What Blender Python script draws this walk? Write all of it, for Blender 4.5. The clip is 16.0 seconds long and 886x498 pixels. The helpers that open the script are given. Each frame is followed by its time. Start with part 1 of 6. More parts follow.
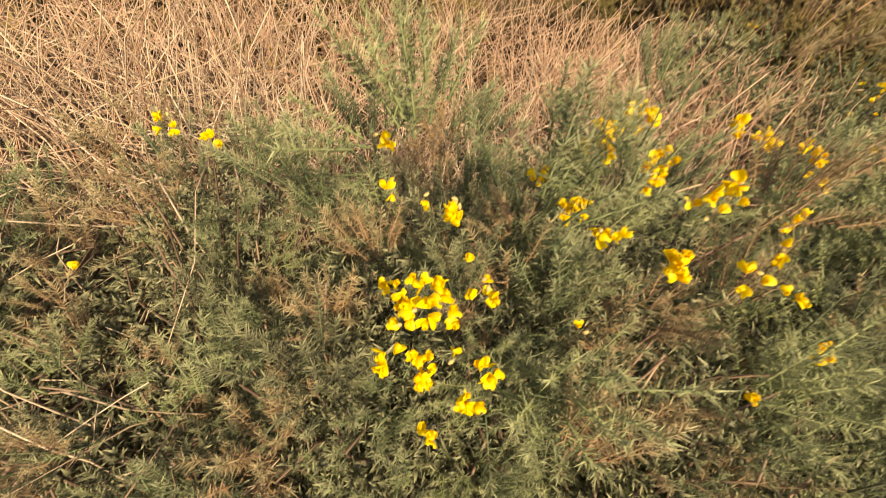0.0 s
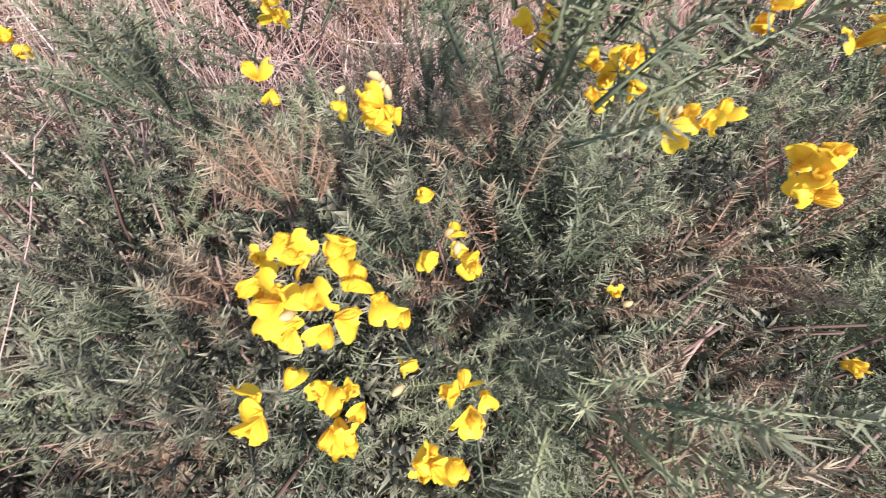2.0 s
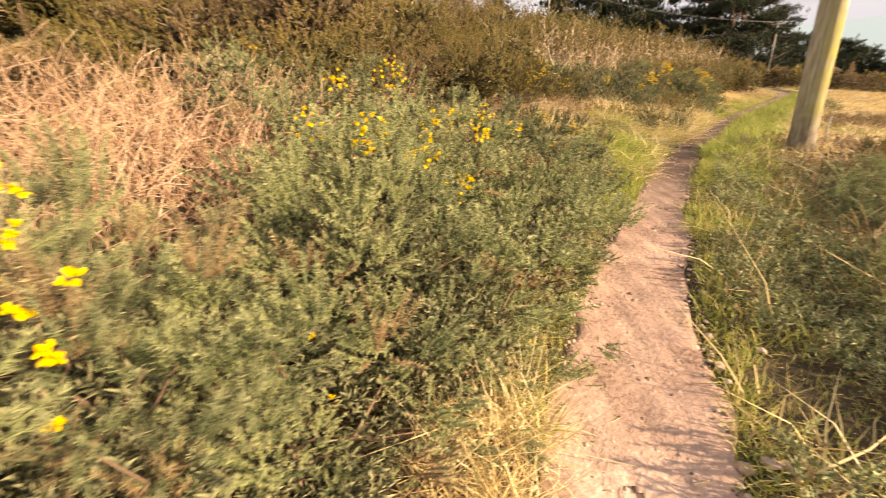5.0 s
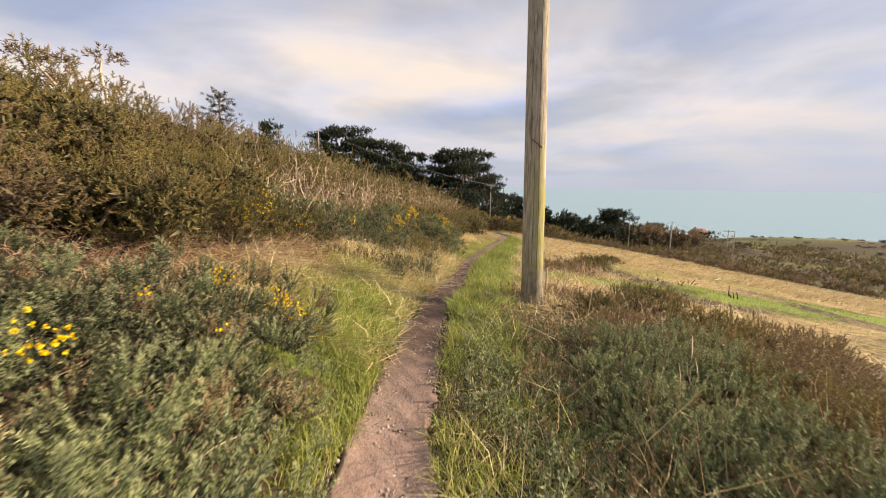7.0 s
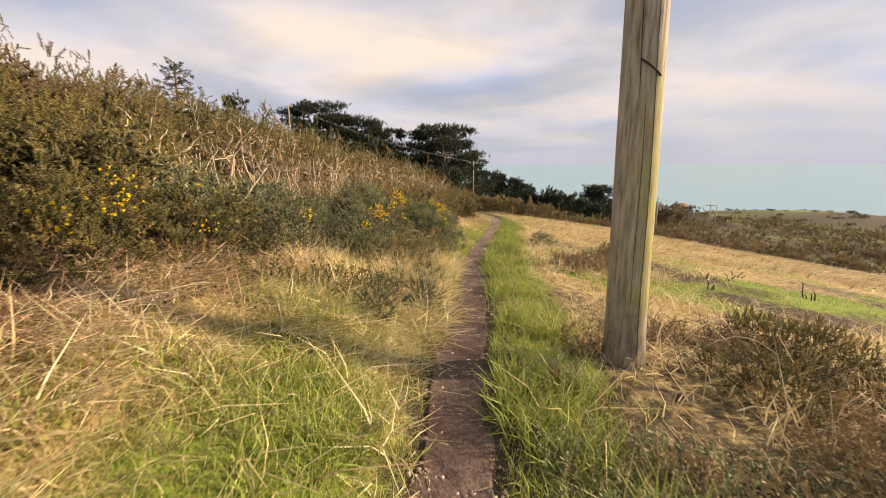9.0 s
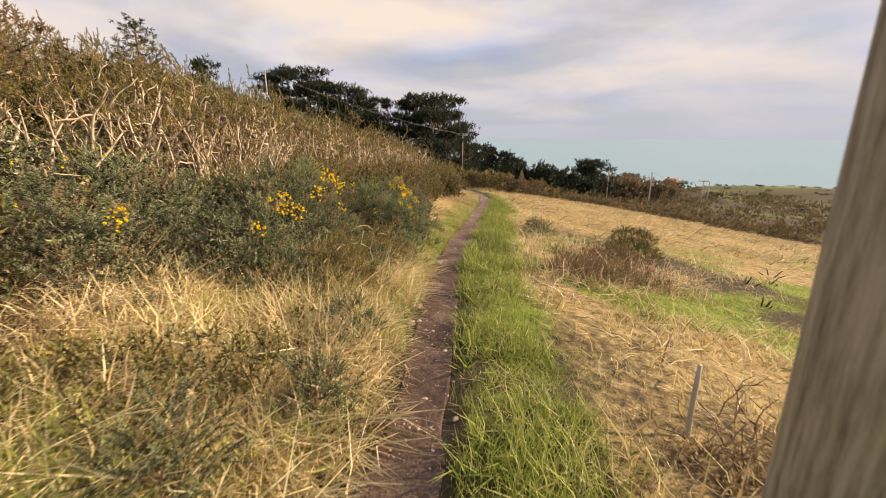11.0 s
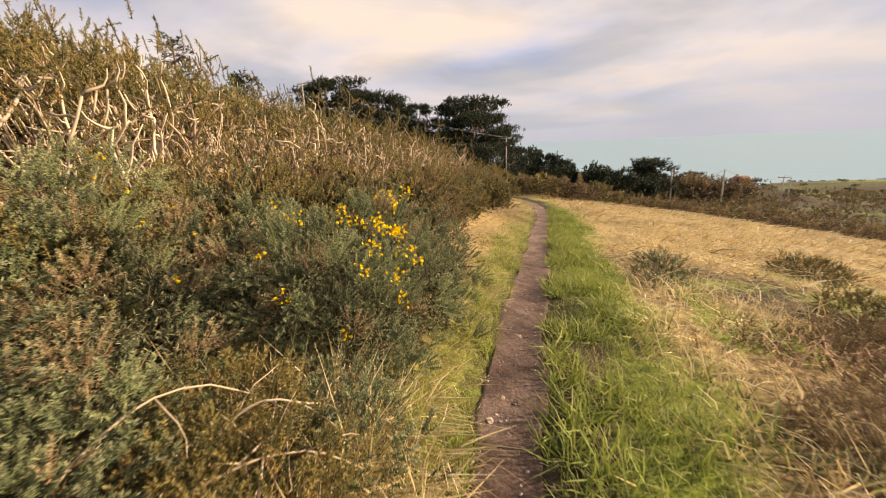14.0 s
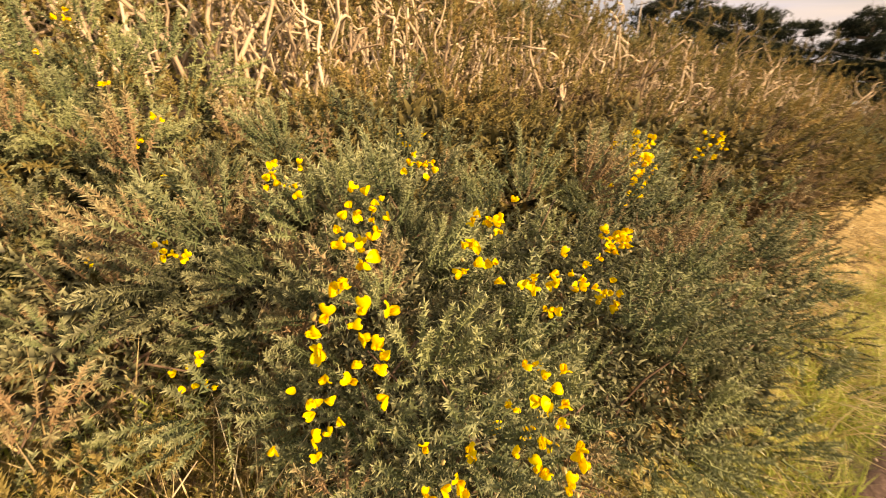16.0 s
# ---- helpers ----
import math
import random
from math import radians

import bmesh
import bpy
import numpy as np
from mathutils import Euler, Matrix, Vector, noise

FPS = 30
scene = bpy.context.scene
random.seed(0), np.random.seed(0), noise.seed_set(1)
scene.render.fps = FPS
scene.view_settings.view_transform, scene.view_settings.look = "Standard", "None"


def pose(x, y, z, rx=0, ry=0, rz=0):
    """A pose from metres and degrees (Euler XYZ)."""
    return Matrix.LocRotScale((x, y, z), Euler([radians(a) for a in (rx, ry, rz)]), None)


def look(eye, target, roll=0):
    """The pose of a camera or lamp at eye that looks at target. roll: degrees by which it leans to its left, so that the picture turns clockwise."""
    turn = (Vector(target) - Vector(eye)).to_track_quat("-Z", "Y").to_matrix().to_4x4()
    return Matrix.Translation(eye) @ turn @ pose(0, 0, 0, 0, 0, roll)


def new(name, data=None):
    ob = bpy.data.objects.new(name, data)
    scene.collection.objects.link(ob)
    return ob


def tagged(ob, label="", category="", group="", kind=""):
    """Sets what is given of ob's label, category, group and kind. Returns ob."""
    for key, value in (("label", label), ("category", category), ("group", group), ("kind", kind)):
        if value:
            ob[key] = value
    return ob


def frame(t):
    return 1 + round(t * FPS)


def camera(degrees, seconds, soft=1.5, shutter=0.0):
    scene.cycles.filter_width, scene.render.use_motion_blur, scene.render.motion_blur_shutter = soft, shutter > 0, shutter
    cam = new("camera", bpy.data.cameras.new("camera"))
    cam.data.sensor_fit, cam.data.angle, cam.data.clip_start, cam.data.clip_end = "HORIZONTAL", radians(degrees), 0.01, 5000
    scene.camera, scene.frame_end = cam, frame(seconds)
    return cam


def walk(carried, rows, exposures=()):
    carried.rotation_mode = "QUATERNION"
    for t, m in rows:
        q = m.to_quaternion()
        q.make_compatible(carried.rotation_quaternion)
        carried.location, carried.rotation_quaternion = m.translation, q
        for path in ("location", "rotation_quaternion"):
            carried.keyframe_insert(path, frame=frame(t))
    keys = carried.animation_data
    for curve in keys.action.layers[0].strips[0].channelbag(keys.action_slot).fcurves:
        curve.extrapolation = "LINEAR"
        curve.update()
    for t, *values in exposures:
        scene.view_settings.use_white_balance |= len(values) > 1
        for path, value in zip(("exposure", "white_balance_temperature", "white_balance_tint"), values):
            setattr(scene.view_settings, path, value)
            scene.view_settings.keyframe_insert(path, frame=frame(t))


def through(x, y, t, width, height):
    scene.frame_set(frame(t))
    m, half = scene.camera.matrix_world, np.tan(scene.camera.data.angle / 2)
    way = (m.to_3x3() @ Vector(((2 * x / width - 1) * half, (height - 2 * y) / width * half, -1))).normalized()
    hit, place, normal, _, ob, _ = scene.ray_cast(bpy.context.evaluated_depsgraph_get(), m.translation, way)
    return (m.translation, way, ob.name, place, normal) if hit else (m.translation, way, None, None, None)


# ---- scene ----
cam = camera(95.4, 16.0, soft=1.0, shutter=0.25)
PATH = [
    (0, (0.042, 0.043, 1.551), (0.155, 1.811, 0.623), 3.9),
    (0.5, (0.029, 0.113, 1.48), (0.033, 1.759, 0.344), 0.1),
    (1, (0.049, 0.166, 1.436), (0.048, 1.768, 0.239), -0.2),
    (1.5, (0.06, 0.2, 1.416), (0.099, 1.819, 0.242), 0.2),
    (2, (0.096, 0.237, 1.433), (0.255, 1.878, 0.3), -0.0),
    (2.5, (0.148, 0.232, 1.452), (0.416, 1.9, 0.381), -0.5),
    (3, (0.198, 0.199, 1.47), (0.6, 1.91, 0.516), -3.2),
    (3.5, (0.243, 0.152, 1.508), (0.843, 1.854, 0.648), -4.7),
    (4, (0.303, 0.06, 1.534), (1.127, 1.692, 0.718), -5.9),
    (4.5, (0.454, -0.10, 1.515), (1.507, 1.378, 0.673), -6.8),
    (5, (0.669, -0.265, 1.492), (1.984, 0.987, 0.653), -6.5),
    (5.2, (0.78, -0.293, 1.487), (2.195, 0.84, 0.641), -5.9),
    (7.3, (2.789, 0.069, 1.472), (4.736, 0.428, 1.187), 0.8),
    (7.5, (3.018, 0.153, 1.48), (4.96, 0.529, 1.183), 0.7),
    (8, (3.605, 0.381, 1.468), (5.534, 0.775, 1.117), 0.4),
    (8.5, (4.265, 0.562, 1.447), (6.195, 0.926, 1.071), 0.0),
    (9, (4.86, 0.736, 1.411), (6.795, 1.023, 0.995), -0.2),
    (9.2, (5.083, 0.786, 1.412), (7.019, 1.046, 0.98), -0.4),
    (11.3, (7.328, 0.662, 1.302), (9.235, 0.902, 0.751), 0.4),
    (11.5, (7.569, 0.668, 1.271), (9.475, 0.92, 0.721), 0.5),
    (12, (8.198, 0.714, 1.215), (10.101, 1.005, 0.673), 0.0),
    (12.5, (8.879, 0.788, 1.159), (10.788, 1.113, 0.657), -1.2),
    (13, (9.531, 0.941, 1.097), (11.441, 1.299, 0.624), -2.5),
    (13.5, (10.204, 1.054, 1.031), (12.11, 1.431, 0.558), -3.1),
    (14, (10.839, 1.176, 0.97), (12.722, 1.624, 0.466), -2.4),
    (14.5, (11.426, 1.284, 0.89), (13.241, 1.918, 0.336), -1.1),
    (15, (11.866, 1.408, 0.868), (13.532, 2.334, 0.261), -0.5),
    (15.5, (12.166, 1.541, 0.83), (13.578, 2.787, 0.157), -0.7),
    (16, (12.355, 1.545, 0.802), (13.434, 3.055, 0.055), -0.7),
]
LIGHT = [(0.0, -0.05, 7500, 12), (0.6, -0.02, 6300, 15), (1.2, 0.10, 4950, 32), (3.4, 0.14, 5100, 30), (4.0, 0.3, 5900, 21), (4.5, 0.44, 7900, 18), (5.2, 0.44, 8400, 17), (7.3, -0.05, 6800, 13), (9.0, -0.02, 7250, 14), (11.5, -0.10, 7250, 15), (13.5, -0.05, 7400, 16), (14.5, 0.0, 7900, 17), (15.0, 0.06, 8300, 18), (16.0, 0.14, 9500, 19)]
walk(cam, [(t, look(eye, target, roll)) for t, eye, target, roll in PATH], LIGHT)

# ---- sky and sun ----
SUN_EL, SUN_AZ = 23.0, 287.0          # degrees; azimuth from +x towards +y
sun_way = Vector((math.cos(radians(SUN_EL)) * math.cos(radians(SUN_AZ)), math.cos(radians(SUN_EL)) * math.sin(radians(SUN_AZ)), math.sin(radians(SUN_EL))))
sun = new("sun", bpy.data.lights.new("sun", "SUN"))
sun.data.energy, sun.data.angle, sun.data.color = 8.4, radians(1.2), (1.0, 0.82, 0.60)
sun.matrix_world = look((0, 0, 30), Vector((0, 0, 30)) - sun_way)

world = bpy.data.worlds.new("sky")
scene.world = world
world.use_nodes = True
wt = world.node_tree
wt.nodes.clear()


def wn(kind, **settings):
    n = wt.nodes.new(kind)
    for key, value in settings.items():
        n.inputs[key].default_value = value
    return n


sky = wn("ShaderNodeTexSky")
sky.sky_type, sky.sun_disc = "NISHITA", False
sky.sun_elevation, sky.sun_rotation = radians(SUN_EL), radians(90 - SUN_AZ)
geo = wn("ShaderNodeTexCoord")
sep = wn("ShaderNodeSeparateXYZ")
wt.links.new(geo.outputs["Generated"], sep.inputs[0])
lift = wn("ShaderNodeMath")
lift.operation = "ADD"
lift.inputs[1].default_value = 0.16
up = wn("ShaderNodeMath")
up.operation = "MAXIMUM"
up.inputs[1].default_value = 0.02
wt.links.new(sep.outputs[2], up.inputs[0])
wt.links.new(up.outputs[0], lift.inputs[0])
plane = wn("ShaderNodeVectorMath")
plane.operation = "DIVIDE"
wt.links.new(geo.outputs["Generated"], plane.inputs[0])
both = wn("ShaderNodeCombineXYZ")
for k in range(3):
    wt.links.new(lift.outputs[0], both.inputs[k])
wt.links.new(both.outputs[0], plane.inputs[1])
stretch = wn("ShaderNodeMapping")
stretch.inputs["Rotation"].default_value = (0, 0, 0.5)
stretch.inputs["Location"].default_value = (0.94, 0.33, 0.0)
stretch.inputs["Scale"].default_value = (1.0, 0.8, 0.0)
wt.links.new(plane.outputs[0], stretch.inputs[0])
cloud = wn("ShaderNodeTexNoise", Scale=0.8, Detail=5.0, Roughness=0.48, Distortion=0.5)
wt.links.new(stretch.outputs[0], cloud.inputs["Vector"])
mask = wn("ShaderNodeValToRGB")
mask.color_ramp.elements[0].position, mask.color_ramp.elements[1].position = 0.40, 0.56
mask.color_ramp.elements[0].color, mask.color_ramp.elements[1].color = (0.6, 0.6, 0.6, 1), (1, 1, 1, 1)
wt.links.new(cloud.outputs["Fac"], mask.inputs[0])
tone = wn("ShaderNodeTexNoise", Scale=0.8, Detail=4.0, Roughness=0.5)
wt.links.new(stretch.outputs[0], tone.inputs["Vector"])
shade = wn("ShaderNodeValToRGB")
shade.color_ramp.elements.new(0.5).color = (10.0, 10.1, 11.2, 1)
shade.color_ramp.elements[0].position, shade.color_ramp.elements[2].position = 0.36, 0.64
shade.color_ramp.elements[0].color, shade.color_ramp.elements[2].color = (7.4, 8.5, 11.8, 1), (12.5, 11.3, 10.3, 1)
wt.links.new(tone.outputs["Fac"], shade.inputs[0])
blend = wn("ShaderNodeMix")
blend.data_type = "RGBA"
wt.links.new(mask.outputs[0], blend.inputs[0])
wt.links.new(sky.outputs[0], blend.inputs[6])
wt.links.new(shade.outputs[0], blend.inputs[7])
low = wn("ShaderNodeMapRange")
low.inputs[1].default_value, low.inputs[2].default_value, low.inputs[3].default_value, low.inputs[4].default_value = 0.0, 0.16, 0.9, 0.0
wt.links.new(sep.outputs[2], low.inputs[0])
haze = wn("ShaderNodeMix")
haze.data_type = "RGBA"
haze.inputs[7].default_value = (6.8, 7.6, 9.3, 1)
wt.links.new(low.outputs[0], haze.inputs[0])
wt.links.new(blend.outputs[2], haze.inputs[6])
back = wn("ShaderNodeBackground", Strength=0.077)
wt.links.new(haze.outputs[2], back.inputs[0])
out = wn("ShaderNodeOutputWorld")
wt.links.new(back.outputs[0], out.inputs[0])


# ---- materials ----
def material(name, rough=0.7):
    m = bpy.data.materials.new(name)
    m.use_nodes = True
    bsdf = m.node_tree.nodes["Principled BSDF"]
    bsdf.inputs["Roughness"].default_value = rough
    bsdf.inputs["Specular IOR Level"].default_value = 0.3
    return m, m.node_tree.nodes, m.node_tree.links, bsdf


def ramp(nodes, stops):
    r = nodes.new("ShaderNodeValToRGB")
    e = r.color_ramp.elements
    while len(e) < len(stops):
        e.new(0.5)
    for k, (at, colour) in enumerate(stops):
        e[k].position, e[k].color = at, (*colour, 1)
    return r


def leafy(name, stops, tip, tip_share=0.8, through=0.25, rough=0.6):
    """Foliage: the shade runs with each shoot's own tint, the ends of its leaves are paler."""
    m, nodes, links, bsdf = material(name, rough)
    tint = nodes.new("ShaderNodeAttribute")
    tint.attribute_name = "tint"
    end = nodes.new("ShaderNodeAttribute")
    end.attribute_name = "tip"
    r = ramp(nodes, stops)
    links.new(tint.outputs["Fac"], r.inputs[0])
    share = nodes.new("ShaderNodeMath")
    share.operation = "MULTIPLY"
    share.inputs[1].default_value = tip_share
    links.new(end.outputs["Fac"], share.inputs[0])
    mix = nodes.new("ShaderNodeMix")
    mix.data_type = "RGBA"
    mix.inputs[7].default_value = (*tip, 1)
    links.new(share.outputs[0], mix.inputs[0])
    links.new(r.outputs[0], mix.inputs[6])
    links.new(mix.outputs[2], bsdf.inputs["Base Color"])
    if through:
        tr = nodes.new("ShaderNodeBsdfTranslucent")
        links.new(mix.outputs[2], tr.inputs[0])
        both = nodes.new("ShaderNodeMixShader")
        both.inputs[0].default_value = through
        links.new(bsdf.outputs[0], both.inputs[1])
        links.new(tr.outputs[0], both.inputs[2])
        links.new(both.outputs[0], nodes["Material Output"].inputs[0])
    return m


def rough_stuff(name, stops, scale=6.0, fine=60.0, rough=0.85, bump=0.4, stretch=(1, 1, 1), per_object=0.0):
    """Earth, stone, wood: a coarse and a fine grain, and relief."""
    m, nodes, links, bsdf = material(name, rough)
    co = nodes.new("ShaderNodeTexCoord")
    mp = nodes.new("ShaderNodeMapping")
    mp.inputs["Scale"].default_value = stretch
    links.new(co.outputs["Object"], mp.inputs[0])
    a = nodes.new("ShaderNodeTexNoise")
    a.inputs["Scale"].default_value, a.inputs["Detail"].default_value = scale, 4
    b = nodes.new("ShaderNodeTexNoise")
    b.inputs["Scale"].default_value, b.inputs["Detail"].default_value, b.inputs["Roughness"].default_value = fine, 5, 0.65
    for n in (a, b):
        links.new(mp.outputs[0], n.inputs["Vector"])
    mix = nodes.new("ShaderNodeMath")
    mix.operation = "MULTIPLY_ADD"
    mix.inputs[1].default_value = 0.5
    links.new(b.outputs["Fac"], mix.inputs[0])
    half = nodes.new("ShaderNodeMath")
    half.operation = "MULTIPLY"
    half.inputs[1].default_value = 0.5
    links.new(a.outputs["Fac"], half.inputs[0])
    links.new(half.outputs[0], mix.inputs[2])
    last = mix
    if per_object:
        info = nodes.new("ShaderNodeObjectInfo")
        shift = nodes.new("ShaderNodeMath")
        shift.operation = "MULTIPLY_ADD"
        shift.inputs[1].default_value = per_object
        links.new(info.outputs["Random"], shift.inputs[0])
        links.new(mix.outputs[0], shift.inputs[2])
        last = shift
    r = ramp(nodes, stops)
    links.new(last.outputs[0], r.inputs[0])
    links.new(r.outputs[0], bsdf.inputs["Base Color"])
    bp = nodes.new("ShaderNodeBump")
    bp.inputs["Strength"].default_value, bp.inputs["Distance"].default_value = bump, 0.02
    links.new(mix.outputs[0], bp.inputs["Height"])
    links.new(bp.outputs[0], bsdf.inputs["Normal"])
    return m


# the near-black low end paints shade onto the spines inside the bushes
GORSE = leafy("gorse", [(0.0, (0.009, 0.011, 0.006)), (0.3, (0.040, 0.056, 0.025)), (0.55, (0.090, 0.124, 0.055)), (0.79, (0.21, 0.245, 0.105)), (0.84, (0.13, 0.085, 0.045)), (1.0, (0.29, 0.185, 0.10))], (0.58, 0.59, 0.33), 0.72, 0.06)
SCRUB = leafy("scrub", [(0.0, (0.014, 0.016, 0.006)), (0.4, (0.070, 0.070, 0.022)), (0.8, (0.21, 0.165, 0.052)), (1.0, (0.33, 0.215, 0.082))], (0.46, 0.38, 0.15), 0.55, 0.12)
HEATH = leafy("heath", [(0.0, (0.040, 0.030, 0.017)), (0.5, (0.14, 0.100, 0.052)), (1.0, (0.28, 0.20, 0.105))], (0.40, 0.30, 0.165), 0.5, 0.15)
PETAL = leafy("petal", [(0.0, (0.86, 0.52, 0.004)), (0.6, (0.92, 0.68, 0.006)), (1.0, (0.95, 0.74, 0.02))], (0.95, 0.75, 0.02), 0.5, 0.35, 0.5)
CALYX = leafy("calyx", [(0.0, (0.40, 0.27, 0.10)), (1.0, (0.62, 0.50, 0.20))], (0.6, 0.5, 0.2), 0.3, 0.1)
GRASS = leafy("grass", [(0.0, (0.05, 0.09, 0.015)), (0.5, (0.27, 0.36, 0.058)), (0.8, (0.36, 0.38, 0.10)), (1.0, (0.52, 0.44, 0.20))], (0.52, 0.54, 0.17), 0.5, 0.26)
STRAW = leafy("straw", [(0.0, (0.15, 0.095, 0.040)), (0.4, (0.60, 0.45, 0.205)), (0.75, (0.78, 0.65, 0.37)), (1.0, (0.86, 0.77, 0.52))], (0.84, 0.72, 0.43), 0.35, 0.24)
BRACKEN = leafy("dead_bracken", [(0.0, (0.30, 0.16, 0.095)), (0.5, (0.62, 0.41, 0.27)), (1.0, (0.80, 0.62, 0.46))], (0.7, 0.52, 0.37), 0.3, 0.15)
CYPRESS = leafy("cypress", [(0.0, (0.008, 0.014, 0.008)), (0.6, (0.022, 0.034, 0.016)), (1.0, (0.045, 0.058, 0.026))], (0.05, 0.065, 0.03), 0.4, 0.1)
HEDGE = leafy("hedge", [(0.0, (0.04, 0.06, 0.015)), (0.6, (0.13, 0.19, 0.035)), (1.0, (0.28, 0.32, 0.06))], (0.26, 0.3, 0.07), 0.4, 0.2)
TWIG = leafy("twig", [(0.0, (0.10, 0.065, 0.045)), (0.5, (0.27, 0.19, 0.13)), (1.0, (0.52, 0.42, 0.31))], (0.5, 0.4, 0.28), 0.0, 0.0, 0.8)
DEADWOOD = leafy("deadwood", [(0.0, (0.20, 0.135, 0.085)), (0.5, (0.46, 0.35, 0.235)), (1.0, (0.68, 0.56, 0.41))], (0.7, 0.6, 0.45), 0.2, 0.0, 0.8)
SOIL = rough_stuff("path_soil", [(0.30, (0.038, 0.025, 0.020)), (0.5, (0.088, 0.057, 0.045)), (0.66, (0.21, 0.147, 0.118))], 2.0, 45.0, 0.95, 0.9)


def dry_start(m):
    """The path is dry and gravelly where it sets out, damp farther on, and dries again beyond the gorse."""
    nodes, links = m.node_tree.nodes, m.node_tree.links
    bsdf = nodes["Principled BSDF"]
    damp = bsdf.inputs["Base Color"].links[0].from_socket
    fac = [n for n in nodes if n.type == "VALTORGB"][0].inputs[0].links[0].from_socket
    dry = ramp(nodes, [(0.32, (0.15, 0.095, 0.072)), (0.44, (0.38, 0.26, 0.21)), (0.55, (0.48, 0.345, 0.285)), (0.66, (0.66, 0.52, 0.45))])
    links.new(fac, dry.inputs[0])
    co = [n for n in nodes if n.type == "TEX_COORD"][0]
    sep = nodes.new("ShaderNodeSeparateXYZ")
    links.new(co.outputs["Object"], sep.inputs[0])
    wob = nodes.new("ShaderNodeMath")
    wob.operation = "MULTIPLY_ADD"
    wob.inputs[1].default_value = 3.0
    links.new(fac, wob.inputs[0])
    links.new(sep.outputs[0], wob.inputs[2])
    far = nodes.new("ShaderNodeMapRange")
    far.inputs[1].default_value, far.inputs[2].default_value = 5.0, 7.4
    links.new(wob.outputs[0], far.inputs[0])
    again = nodes.new("ShaderNodeMapRange")
    again.inputs[1].default_value, again.inputs[2].default_value, again.inputs[3].default_value, again.inputs[4].default_value = 13.5, 20.0, 1.0, 0.72
    links.new(wob.outputs[0], again.inputs[0])
    share = nodes.new("ShaderNodeMath")
    share.operation = "MULTIPLY"
    links.new(far.outputs[0], share.inputs[0])
    links.new(again.outputs[0], share.inputs[1])
    mix = nodes.new("ShaderNodeMix")
    mix.data_type = "RGBA"
    links.new(share.outputs[0], mix.inputs[0])
    links.new(dry.outputs[0], mix.inputs[6])
    links.new(damp, mix.inputs[7])
    links.new(mix.outputs[2], bsdf.inputs["Base Color"])


dry_start(SOIL)
STONE = rough_stuff("stone", [(0.25, (0.26, 0.17, 0.125)), (0.6, (0.46, 0.34, 0.27)), (1.0, (0.60, 0.49, 0.41))], 12.0, 80.0, 0.8, 0.4, per_object=0.4)
ROCK_WALL = rough_stuff("render_wall", [(0.3, (0.55, 0.42, 0.32)), (0.7, (0.68, 0.56, 0.46))], 3.0, 20.0)
ROOF = rough_stuff("roof_tiles", [(0.3, (0.20, 0.095, 0.065)), (0.7, (0.29, 0.15, 0.105))], 2.0, 12.0)
GREY_WOOD = rough_stuff("grey_wood", [(0.3, (0.30, 0.27, 0.23)), (0.7, (0.55, 0.50, 0.43))], 3.0, 25.0, 0.8, 0.3, (1, 1, 0.1))
CABLE, cn, cl, cb = material("cable", 0.5)
cb.inputs["Base Color"].default_value = (0.30, 0.28, 0.25, 1)


